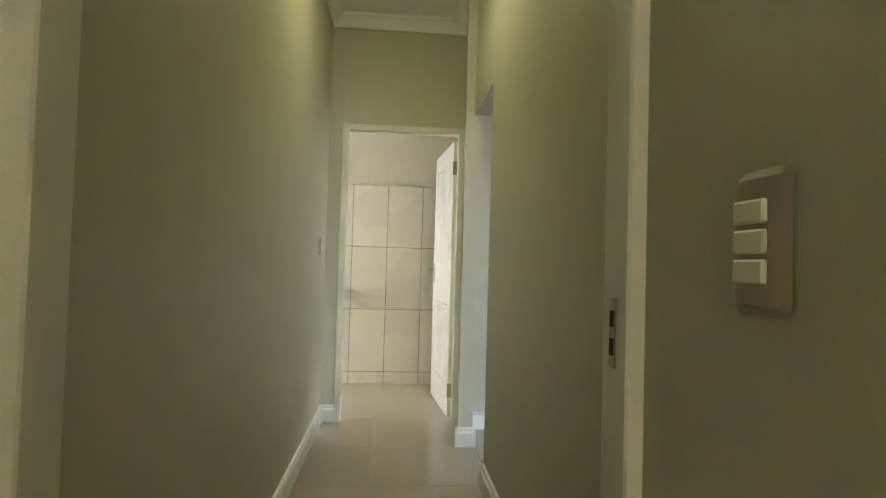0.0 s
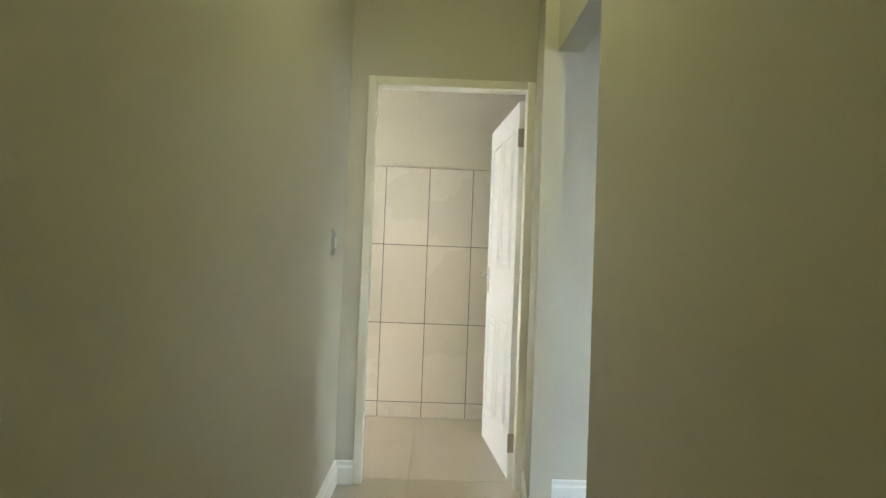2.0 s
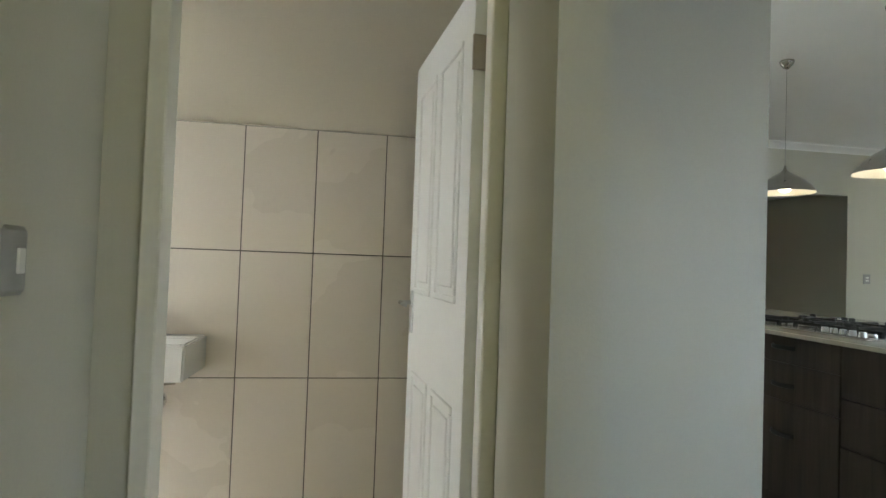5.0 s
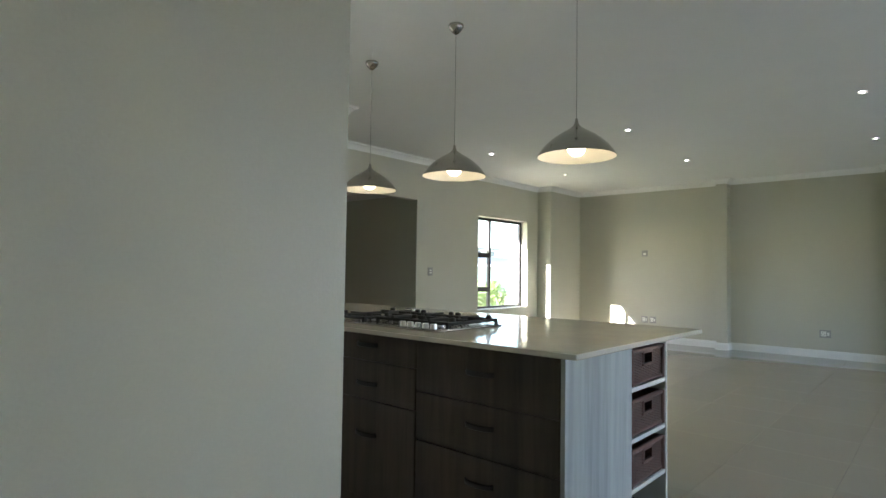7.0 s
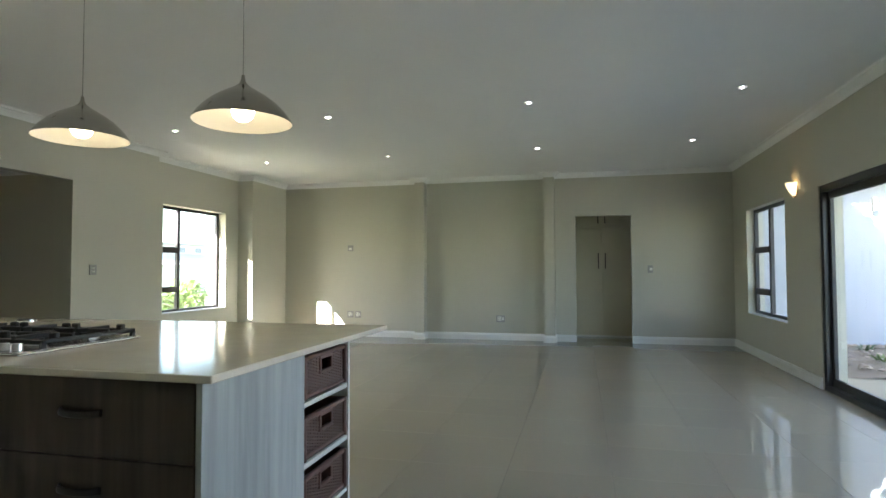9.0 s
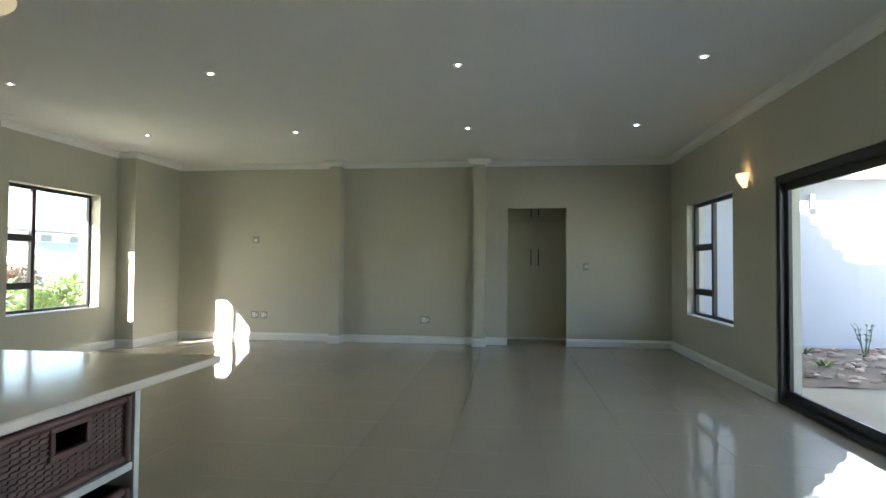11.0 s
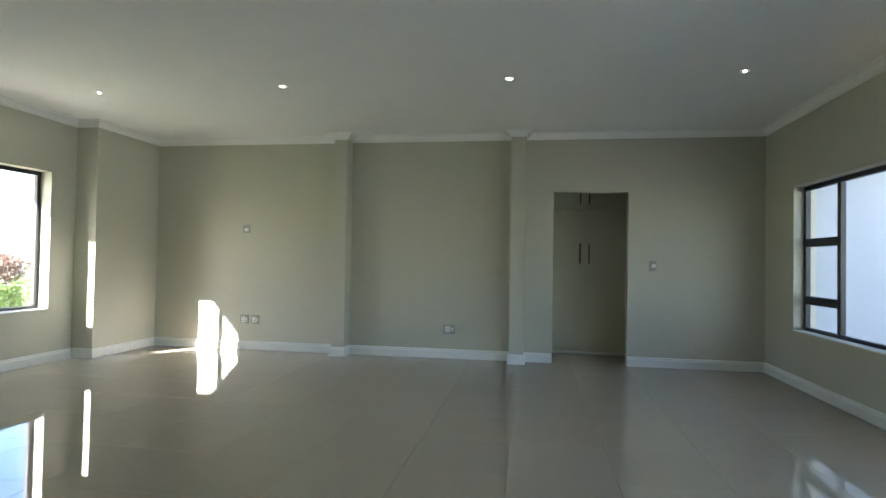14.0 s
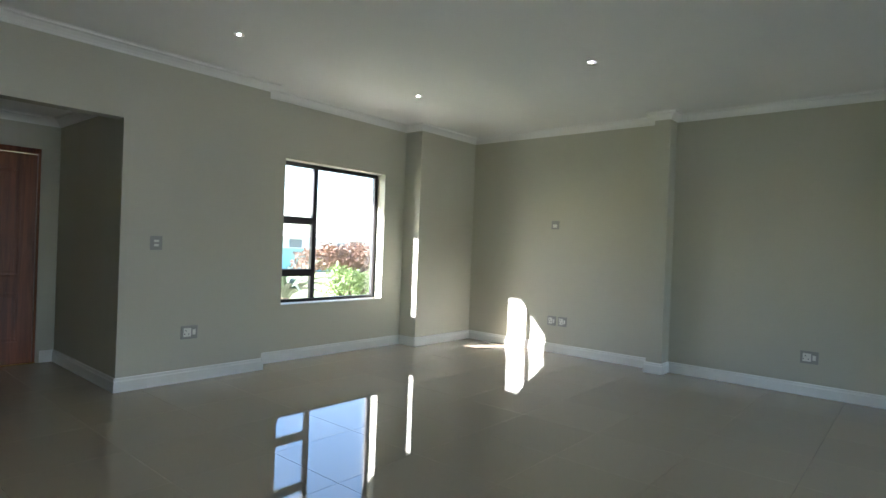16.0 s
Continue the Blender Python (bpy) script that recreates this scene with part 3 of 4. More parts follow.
on_wall(switch_plate([(0, 0.0275, 0.045, 0.022), (0, 0.0, 0.045, 0.022), (0, -0.0275, 0.045, 0.022)], 0.086, 0.136, PLATE, "champagne three-gang light switch with white rockers on the wall", bowed=True), 0.1495, 0.523, 1.139, -90)
on_wall(switch_plate([(0, 0.0, 0.022, 0.045)], 0.078, 0.122, PLATE_GREY, "grey single light switch beside the bathroom door", bowed=True), CL, 3.715, 1.215, 90)
on_wall(switch_plate([(0, 0.018, 0.04, 0.02), (0, -0.018, 0.04, 0.02)], 0.10, 0.12, PLATE_GREY, "grey two-gang light switch on the wall by the lobby"), 6.27, NY, 1.24, 0)
on_wall(switch_plate([(0.01, 0.0, 0.045, 0.04)], 0.085, 0.125, PLATE_GREY, "grey light switch beside the cupboard passage"), EX, 1.977, 1.225, -90)
on_wall(switch_plate([(0.0, -0.012, 0.055, 0.04)], 0.11, 0.11, PLATE_GREY, "grey television point plate high on the wall", "wall plate"), EX, 7.262, 1.632, -90)
for x, y, z, a, w, lab in ((6.585, NY, 0.445, 0, 0.15, "grey wall socket with switch above the skirting"), (EX, 7.262, 0.405, -90, 0.12, "grey square wall socket, one of a pair"), (EX, 7.11, 0.405, -90, 0.12, "grey square wall socket, one of a pair"), (EX, 4.456, 0.37, -90, 0.15, "grey wall socket between the pilasters")):
    on_wall(switch_plate([], w, 0.12, PLATE_GREY, lab, "wall socket", socket=True), x, y, z, a)

# ---- cupboards beyond the east opening ----
cb = thing("built_in_cupboard", 11.5, 2.7, 0, "cream built-in cupboard with black bar handles", "cupboard")
part("carcass", box(11.47, 12.04, 2.06, 3.61, 0.085, 2.84), CUPBOARD, cb)
part("plinth", box(11.50, 12.04, 2.06, 3.61, 0.0, 0.085), CUPBOARD, cb)
part("plinth_strip", box(11.44, 11.47, 2.06, 3.61, 0.0, 0.03, 0.003), WHITE, cb, "pale strip along the floor")
for y0, y1, hy in ((2.715, 3.605, 2.775), (2.10, 2.709, 2.655)):
    for z0, z1, h0, h1 in ((0.09, 1.955, 1.235, 1.515), (1.978, 2.835, 2.06, 2.34)):
        dr = part("cupboard_door", box(11.448, 11.469, y0, y1, z0, z1, 0.002), CUPBOARD, cb)
        bm = tube((11.415, hy, h0), (11.415, hy, h1), 0.008)
        for hz in (h0 + 0.03, h1 - 0.03):
            tube((11.45, hy, hz), (11.415, hy, hz), 0.006, bm, 8)
        part("handle", bm, BLACK_HANDLE, dr, "black bar handle", smooth=True)

# ---- kitchen cupboard over the fridge space ----
kc = thing("wall_cupboard", 3.0, 8.0, 1.995, "grey-beige cupboard high over the empty fridge space", "cupboard")
part("carcass", box(2.50, 3.464, 7.49, NY - 0.001, 1.995, 2.52), GREY_BOARD, kc)
for a, b in ((2.502, 2.979), (2.984, 3.462)):
    part("cupboard_door", box(a, b, 7.47, 7.488, 1.997, 2.518, 0.002), GREY_BOARD, kc)
tp = thing("tall_side_panel", 2.49, 8.3, 0, "grey-beige tall panel closing the fridge space", "panel")
part("board", box(2.478, 2.498, 7.47, NY - 0.001, 0.0, 2.52, 0.001), GREY_BOARD, tp)

# ---- kitchen island ----
IX0, IX1, IY0, IY1, IZ = 2.15, 3.17, 4.10, 6.75, 0.938
isl = thing("kitchen_island", 2.65, 5.3, 0, "kitchen island of dark woodgrain drawers with a limed grey end panel", "kitchen island")
part("carcass", box(IX0 + 0.02, 2.72, IY0 + 0.02, IY1, 0.10, IZ), DARK_OAK, isl)
part("back_carcass", box(2.72, IX1 - 0.02, IY0 + 0.40, IY1, 0.10, IZ), DARK_OAK, isl)
part("plinth", box(IX0 + 0.07, IX1 - 0.05, IY0 + 0.05, IY1 - 0.05, 0.0, 0.10), DARK_OAK, isl)
part("end_panel", box(IX0, 2.742, IY0, IY0 + 0.02, 0.0, IZ, 0.001), GREY_OAK, isl, "limed grey woodgrain end panel")
part("side_panel", box(IX1 - 0.02, IX1, IY0, IY1, 0.0, IZ, 0.001), MELAMINE, isl, "white back panel")
part("niche_side", box(2.722, 2.742, IY0 + 0.02, IY0 + 0.40, 0.0, IZ, 0.001), MELAMINE, isl, "white niche side")
for z in (0.245, 0.470, 0.700):
    part("niche_shelf", box(2.742, IX1 - 0.02, IY0 + 0.004, IY0 + 0.40, z + 0.008, z + 0.028, 0.001), MELAMINE, isl, "white shelf")


def drawer(y0, y1, z0, z1, hz):
    d = part("drawer_front", box(IX0, IX0 + 0.019, y0 + 0.002, y1 - 0.002, z0 + 0.002, z1 - 0.002, 0.0015), DARK_OAK, isl)
    ym = (y0 + y1) / 2
    bm = bmesh.new()
    n, prev = 12, None
    for k in range(n + 1):
        u = k / n
        c = Vector((IX0 - 0.004 - 0.026 * math.sin(math.pi * u) ** 0.5, ym - 0.072 + 0.144 * u, hz))
        ring = [bm.verts.new(c + Vector((0.008 * math.cos(q), 0, 0.0115 * math.sin(q)))) for q in (math.pi * j / 4 for j in range(8))]
        if prev:
            for j in range(8):
                bm.faces.new((prev[j], prev[(j + 1) % 8], ring[(j + 1) % 8], ring[j]))
        else:
            bm.faces.new(ring[::-1])
        prev = ring
    bm.faces.new(prev)
    bmesh.ops.recalc_face_normals(bm, faces=bm.faces[:])
    part("handle", bm, BLACK_HANDLE, d, "black bow handle", smooth=True)


for z0, z1, hz in ((0.69, IZ - 0.004, 0.82), (0.47, 0.69, 0.60), (0.105, 0.47, 0.365)):
    drawer(IY0 + 0.022, 4.88, z0, z1, hz)
for z0, z1, hz in ((0.79, IZ - 0.004, 0.872), (0.595, 0.79, 0.68), (0.105, 0.595, 0.43)):
    drawer(4.88, 5.56, z0, z1, hz)
for y0, y1 in ((5.56, 6.03), (6.03, IY1)):
    part("cupboard_door", box(IX0, IX0 + 0.019, y0 + 0.002, y1 - 0.002, 0.105, IZ - 0.006, 0.0015), DARK_OAK, isl)
whole("countertop", box(2.055, 3.40, 4.003, 6.88, IZ, 0.96, 0.003), QUARTZ, "pale beige engineered stone worktop on the island", "countertop")


def basket(z):
    """Woven storage basket with a rim, corner posts and a grip hole."""
    x0, x1, y0, y1, h = 2.752, 3.142, IY0 + 0.012, IY0 + 0.36, 0.168
    b = thing("wicker_basket", 2.947, IY0 + 0.18, z, "dark brown wicker storage basket with a square grip hole", "basket", group="island baskets")
    bm = bmesh.new()
    gx0, gx1, gz0, gz1 = 2.905, 2.995, z + 0.095, z + 0.140
    rows = 22
    for r in range(rows):
        zz = z + 0.018 + r * (h - 0.03) / rows
        inside = gz0 - 0.012 < zz < gz1 + 0.012
        spans = ((x0, gx0 - 0.014), (gx1 + 0.014, x1)) if inside else ((x0, x1),)
        for a, c in spans:
            n = max(2, round((c - a) / 0.022))
            for k in range(n):
                u, v = a + (c - a) * k / n, a + (c - a) * (k + 1) / n
                off = 0.0035 if (k + r) % 2 else 0.0
                box(u, v, y0 + 0.004 - off, y0 + 0.012 - off, zz, zz + 0.0053, bm=bm)
    part("front_weave", bm, WICKER, b)
    bm = bmesh.new()
    for xa in (x0, x1 - 0.012):
        box(xa, xa + 0.012, y0 + 0.012, y1, z + 0.016, z + h - 0.012, bm=bm)
    box(x0, x1, y1 - 0.012, y1, z + 0.016, z + h - 0.012, bm=bm)
    part("side_weave", bm, WICKER, b)
    part("bottom", box(x0, x1, y0 + 0.012, y1, z + 0.004, z + 0.016), WICKER, b)
    bm = tube((x0, y0 + 0.004, z + h - 0.008), (x1, y0 + 0.004, z + h - 0.008), 0.011)
    for xa in (x0 + 0.004, x1 - 0.004):
        tube((xa, y0, z + h - 0.008), (xa, y1, z + h - 0.008), 0.010, bm)
    tube((x0, y0 + 0.006, z + 0.012), (x1, y0 + 0.006, z + 0.012), 0.011, bm)
    part("rim", bm, WICKER_RIM, b, "thick braided rim", smooth=True)
    for xa in (x0 + 0.008, x1 - 0.008):
        part("corner_post", tube((xa, y0 - 0.001, z + 0.005), (xa, y0 - 0.001, z + h), 0.011), WICKER_RIM, b, smooth=True)
    bm = bmesh.new()
    for a, c, lo, hi in ((gx0 - 0.014, gx1 + 0.014, gz0 - 0.014, gz0), (gx0 - 0.014, gx1 + 0.014, gz1, gz1 + 0.014), (gx0 - 0.014, gx0, gz0, gz1), (gx1, gx1 + 0.014, gz0, gz1)):
        box(a, c, y0 - 0.004, y0 + 0.012, lo, hi, 0.002, bm=bm)
    part("grip_frame", bm, WICKER_RIM, b)


for z in (0.274, 0.499, 0.729):
    basket(z)

# ---- hob ----
HX0, HX1, HY0, HY1, HZ = 2.19, 2.70, 4.79, 5.60, 0.961
hob = thing("gas_hob", 2.445, 5.195, HZ, "stainless steel five-burner gas hob with black cast iron grates", "hob")
part("tray", box(HX0, HX1, HY0, HY1, HZ, HZ + 0.008, 0.003), HOB_STEEL, hob)
part("lip", box(HX0 + 0.012, HX1 - 0.012, HY0 + 0.012, HY1 - 0.012, HZ + 0.008, HZ + 0.011, 0.001), HOB_STEEL, hob)
for k in range(5):
    y = HY0 + 0.07 + 0.052 * k
    part("knob", tube((HX0 + 0.055, y, HZ + 0.011), (HX0 + 0.055, y, HZ + 0.033), 0.018, r2=0.0155), STEEL, hob, "steel control knob", smooth=True)
for bx, by, r in ((2.35, HY1 - 0.15, 0.045), (2.57, HY1 - 0.15, 0.05), (2.47, 5.195, 0.07), (2.37, HY0 + 0.15, 0.04), (2.58, HY0 + 0.15, 0.05)):
    bu = part("burner", tube((bx, by, HZ + 0.011), (bx, by, HZ + 0.024), r), STEEL, hob, smooth=True)
    part("burner_cap", tube((bx, by, HZ + 0.024), (bx, by, HZ + 0.034), r * 0.8), BLACK_IRON, bu, "black enamel cap", smooth=True)
for g0, g1 in ((HY0 + 0.02, HY0 + 0.27), (HY0 + 0.28, HY0 + 0.53), (HY0 + 0.54, HY1 - 0.02)):
    xs = HX0 + (0.10 if g0 < HY0 + 0.5 else 0.02)
    bm = bmesh.new()
    zt = HZ + 0.040
    for x in (xs, HX1 - 0.025):
        box(x, x + 0.016, g0, g1, zt - 0.016, zt, 0.003, bm=bm)
    for y in (g0, g1 - 0.012):
        box(xs, HX1 - 0.009, y, y + 0.014, zt - 0.016, zt, 0.003, bm=bm)
    gm, xm = (g0 + g1) / 2, (xs + HX1 - 0.013) / 2
    for cx in (xs + 0.12, HX1 - 0.14):
        box(cx - 0.008, cx + 0.008, g0, gm - 0.03, zt - 0.012, zt + 0.010, 0.003, bm=bm)
        box(cx - 0.008, cx + 0.008, gm + 0.03, g1, zt - 0.012, zt + 0.010, 0.003, bm=bm)
    box(xs, xm - 0.05, gm - 0.008, gm + 0.008, zt - 0.012, zt + 0.010, 0.003, bm=bm)
    box(xm + 0.05, HX1 - 0.013, gm - 0.008, gm + 0.008, zt - 0.012, zt + 0.010, 0.003, bm=bm)
    for x in (xs, HX1 - 0.025):
        for y in (g0, g1 - 0.012):
            box(x, x + 0.016, y, y + 0.014, HZ + 0.011, zt - 0.014, bm=bm)
    for x in (xs + 0.05, HX1 - 0.075):
        for y in (g0 + 0.004, g1 - 0.034):
            box(x, x + 0.022, y, y + 0.03, zt - 0.012, zt + 0.02, 0.005, bm=bm)
    part("grate", bm, BLACK_IRON, hob, "black cast iron pan grate")
pu = thing("popup_socket", 3.25, 6.02, 0.96, "round chrome pop-up socket cap in the worktop", "socket")
part("ring", tube((3.25, 6.02, 0.9605), (3.25, 6.02, 0.9635), 0.05, seg=32), CHROME, pu, smooth=True)
part("cap", tube((3.25, 6.02, 0.9635), (3.25, 6.02, 0.968), 0.043, seg=32), BLACK_HANDLE, pu, smooth=True)


# ---- lamps ----
def pendant():
    """Hangs from the local origin on the ceiling."""
    p = thing("pendant_lamp", 0, 0, 0, "brushed nickel dome pendant lamp with a lit warm bulb", "pendant lamp", group="island pendants")
    rim, k = -1.03, 0.86
    out = [(0.007, 0.228), (0.010, 0.205), (0.018, 0.187), (0.038, 0.170), (0.072, 0.150), (0.112, 0.126), (0.150, 0.098), (0.184, 0.066), (0.209, 0.036), (0.225, 0.012), (0.230, 0.0)]
    part("shade", lathe([(r * k, rim + h * k) for r, h in out], 0, 0, 0, 64), NICKEL, p, "brushed nickel shade", smooth=True)
    inn = [(0.228, 0.0), (0.222, 0.012), (0.206, 0.034), (0.181, 0.063), (0.147, 0.094), (0.109, 0.121), (0.069, 0.145), (0.005, 0.163)]
    part("lining", lathe([(r * k, rim + h * k) for r, h in inn], 0, 0, 0, 64), SHADE_IN, p, "cream white lining", smooth=True)
    part("cord", tube((0, 0, rim + 0.18), (0, 0, -0.13), 0.0016, seg=8), PLATE_GREY, p)
    part("canopy", lathe([(0.003, -0.136), (0.010, -0.133), (0.024, -0.122), (0.038, -0.107), (0.046, -0.092), (0.049, -0.080), (0.047, -0.074), (0.004, -0.071)], 0, 0, 0, 32), NICKEL, p, "nickel ceiling rose", smooth=True)
    part("hook", tube((0, 0, -0.074), (0, 0, 0), 0.0016, seg=8), CEILING, p)
    part("lamp_holder", tube((0, 0, rim + 0.085), (0, 0, rim + 0.13), 0.02), WHITE, p)
    bulb = lathe([(0.001, 0.002), (0.022, 0.006), (0.040, 0.022), (0.047, 0.045), (0.041, 0.070), (0.024, 0.092), (0.018, 0.10)], 0, 0, rim, 24)
    part("bulb", bulb, BULB, p, "glowing warm bulb", smooth=True)
    return p


first = pendant()
first.matrix_basis = pose(2.83, 4.43, CEIL)
copy_thing(first, pose(2.90, 5.31, CEIL))
copy_thing(first, pose(2.98, 6.20, CEIL))


def downlight():
    d = thing("downlight", 0, 0, 0, "small round lit downlight recessed in the ceiling", "downlight", group="ceiling downlights")
    part("trim_ring", lathe([(0.0115, -0.002), (0.024, -0.007), (0.036, -0.006), (0.040, 0.001)], 0, 0, 0, 32), CHROME, d, smooth=True)
    part("lens", tube((0, 0, -0.0045), (0, 0, -0.001), 0.0115, seg=24), SPOT, d, "glowing lens")
    return d


first = downlight()
first.matrix_basis = pose(6.333, 5.70, CEIL)
for x, y in ((6.333, 3.567), (6.333, 1.65), (6.42, 7.68), (8.47, 1.69), (8.47, 3.64), (8.47, 5.77), (8.47, 7.72)):
    copy_thing(first, pose(x, y, CEIL))

cl = thing("ceiling_light", -0.19, 2.55, CEIL, "round frosted ceiling light in the corridor", "ceiling light")
part("base_ring", tube((-0.19, 2.55, CEIL - 0.02), (-0.19, 2.55, CEIL - 0.0005), 0.13, seg=32), WHITE, cl, smooth=True)
part("glass_dome", lathe([(0.001, -0.075), (0.05, -0.07), (0.09, -0.052), (0.118, -0.02)], -0.19, 2.55, CEIL, 32), CORRIDOR_GLOW, cl, "glowing frosted glass", smooth=True)

sc = thing("wall_sconce", 7.92, SY, 2.13, "brass wall sconce with a lit amber glass cup", "wall lamp")
bm = bmesh.new()
prof = [(0.012, -0.085), (0.03, -0.07), (0.055, -0.03), (0.078, 0.02), (0.088, 0.065)]
seg = 16
rings = [[bm.verts.new((7.92 + r * math.cos(math.pi * k / seg), SY + 0.012 + r * 1.05 * math.sin(math.pi * k / seg), 2.13 + h)) for k in range(seg + 1)] for r, h in prof]
for a, b in zip(rings, rings[1:]):
    for k in range(seg):
        bm.faces.new((a[k], a[k + 1], b[k + 1], b[k]))
part("glass_cup", bm, SCONCE_GLOW, sc, "glowing amber glass", smooth=True)
part("back_plate", box(7.86, 7.98, SY, SY + 0.012, 2.055, 2.19, 0.005), BRASS, sc, "brass back plate")
part("finial", tube((7.92, SY + 0.02, 2.03), (7.92, SY + 0.02, 2.05), 0.012, r2=0.016), BRASS, sc, smooth=True)
part("bulb", lathe([(0.001, 0.0), (0.018, 0.012), (0.02, 0.03), (0.001, 0.05)], 7.92, SY + 0.055, 2.12, 16), BULB, sc, "glowing bulb", smooth=True)

# ---- bathroom ----
bs = thing("wash_basin", -0.9, 5.1, 0.70, "white square ceramic wall basin with a chrome tap", "wash basin")
bx0, bx1, by0, by1 = -1.12, -0.70, 4.97, 5.318
bm = bmesh.new()
z0, z1, t = 0.735, 0.885, 0.022
out = [(bx0 + 0.01, by0 + 0.02, z0), (bx1 - 0.01, by0 + 0.02, z0), (bx1 - 0.0, by1, z0), (bx0, by1, z0)]
top = [(bx0, by0, z1), (bx1, by0, z1), (bx1, by1, z1), (bx0, by1, z1)]
rim = [(bx0 + t, by0 + t, z1), (bx1 - t, by0 + t, z1), (bx1 - t, by1 - 0.09, z1), (bx0 + t, by1 - 0.09, z1)]
bowl = [(bx0 + 0.06, by0 + 0.06, z1 - 0.10), (bx1 - 0.06, by0 + 0.06, z1 - 0.10), (bx1 - 0.06, by1 - 0.13, z1 - 0.10), (bx0 + 0.06, by1 - 0.13, z1 - 0.10)]
loops = [[bm.verts.new(c) for c in loop] for loop in (out, top, rim, bowl)]
for a, b in zip(loops, loops[1:]):
    for k in range(4):
        bm.faces.new((a[k], a[(k + 1) % 4], b[(k + 1) % 4], b[k]))
bm.faces.new(loops[0][::-1])
bm.faces.new(loops[3])
bmesh.ops.recalc_face_normals(bm, faces=bm.faces[:])
bmesh.ops.bevel(bm, geom=bm.edges[:], offset=0.008, segments=2, affect="EDGES")
part("bowl", bm, CERAMIC, bs, smooth=True)
bm = tube((-0.905, 5.265, 0.885), (-0.905, 5.265, 1.0), 0.021)
tube((-0.905, 5.265, 0.955), (-0.905, 5.15, 0.945), 0.012, bm)
tube((-0.905, 5.265, 1.0), (-0.905, 5.255, 1.02), 0.019, bm)
part("tap", bm, CHROME, bs, "chrome mixer tap", smooth=True)
bm = tube((-0.86, 5.10, 0.735), (-0.86, 5.10, 0.70), 0.03)
tube((-0.86, 5.10, 0.70), (-0.86, 5.10, 0.675), 0.02, bm)
tube((-0.86, 5.10, 0.71), (-0.77, 5.12, 0.712), 0.012, bm)
part("waste", bm, CHROME, bs, "chrome waste fitting", smooth=True)
av = thing("stop_valve", -0.90, 5.30, 0.59, "round chrome stop valve on the tiled wall", "valve")
part("rose", tube((-0.895, 5.317, 0.592), (-0.895, 5.30, 0.592), 0.04, seg=24), CHROME, av, smooth=True)
part("knob", tube((-0.895, 5.30, 0.592), (-0.895, 5.25, 0.592), 0.022, seg=16), CHROME, av, smooth=True)
whole("window_3", box(-2.05, -2.044, 4.35, 5.15, 0.15, 2.0), FROSTED, "frosted bathroom window pane", "window", "structure")

# added out of view: spreads daylight over the kitchen and north walls
whole("kitchen_light_pane", box(1.0, 2.42, NY + 0.07, NY + 0.076, 0.95, 2.3), KITCHEN_DIFFUSER, "unseen diffusing pane added to bring daylight into the kitchen", "window", "structure")
# unseen tinted sheet, added so the light from behind comes in warm and dim
whole("first_room_light_pane", box(-0.7, 0.05, -1.66, -1.654, 0.9, 2.1), WARM_DIFFUSER, "unseen cream diffuser in an added opening, lighting the first room warmly", "blind", "structure")

# ---- outside: courtyard ----
XW = 10.42
whole("wall_courtyard", box(XW, XW + 0.2, -7.0, SY - 0.22, -0.3, 3.0), OUT_WALL, "pale plastered courtyard wall, sunlit in its upper part", "wall", "structure")
whole("wall_courtyard_south", box(3.0, XW, -7.2, -7.0, -0.3, 1.7), OUT_WALL, "pale plastered garden wall", "wall", "structure")
whole("soffit_courtyard", box(9.97, XW, -7.0, SY - 0.23, 2.49, 2.62), CEILING, "white eaves soffit above the courtyard wall", "soffit", "structure")
# added out of view: its edge sets the level shadow line on wall_courtyard
whole("patio_shade_slab", box(5.2, 8.24, -1.7, SY - 0.23, 2.62, 2.76), CEILING, "unseen white slab added over the patio to shade the courtyard wall's lower part", "roof", "structure")
whole("shade_slab_column", box(5.23, 5.47, -1.7, -1.46, -0.1, 2.62, 0.01), OUT_WALL, "unseen square plastered column added under the patio slab", "column", "structure")
whole("roof_lobby", box(3.4, 6.2, 9.102, 10.9, 2.535, 2.60), ROOF_GREY, "raised roof over the entrance lobby", "roof", "structure")
# added slab, never in view: cuts the top of the sun patch on wall_east
whole("bay_sun_blocker", box(7.33, 11.0, 9.102, 9.95, 2.84, 2.95), CEILING, "unseen white slab added over the window bay to trim the sun patch indoors", "roof", "structure")
whole("roof_eave", box(-2.2, 12.4, 0.12, 9.1, 3.0, 3.22), ROOF_GREY, "roof slab of the house with its eaves", "roof", "structure")
bm = bmesh.new()
for k in range(60):
    tube((-2.3 + 0.25 * k, 0.06, 3.22), (-2.3 + 0.25 * k, 0.5, 3.30), 0.09, bm, 10)
whole("roof_tiles", bm, ROOF_TILE, "row of rounded clay eave tiles", "roof tiles", "stuff")

bed = thing("garden_bed", 9.2, -1.2, 0, "bed of brown soil along the courtyard wall", "garden bed")
bm = bmesh.new()
bmesh.ops.create_grid(bm, x_segments=24, y_segments=48, size=0.5)
for v in bm.verts:
    x, y = 9.23 + v.co.x * 2.36, -2.0 + v.co.y * 4.9
    v.co = Vector((x, y, 0.0 + 0.09 * min(1, (x - 8.05) / 0.6) + 0.03 * noise.noise((x * 2, y * 2, 0))))
part("soil", bm, SOIL, bed, smooth=True)


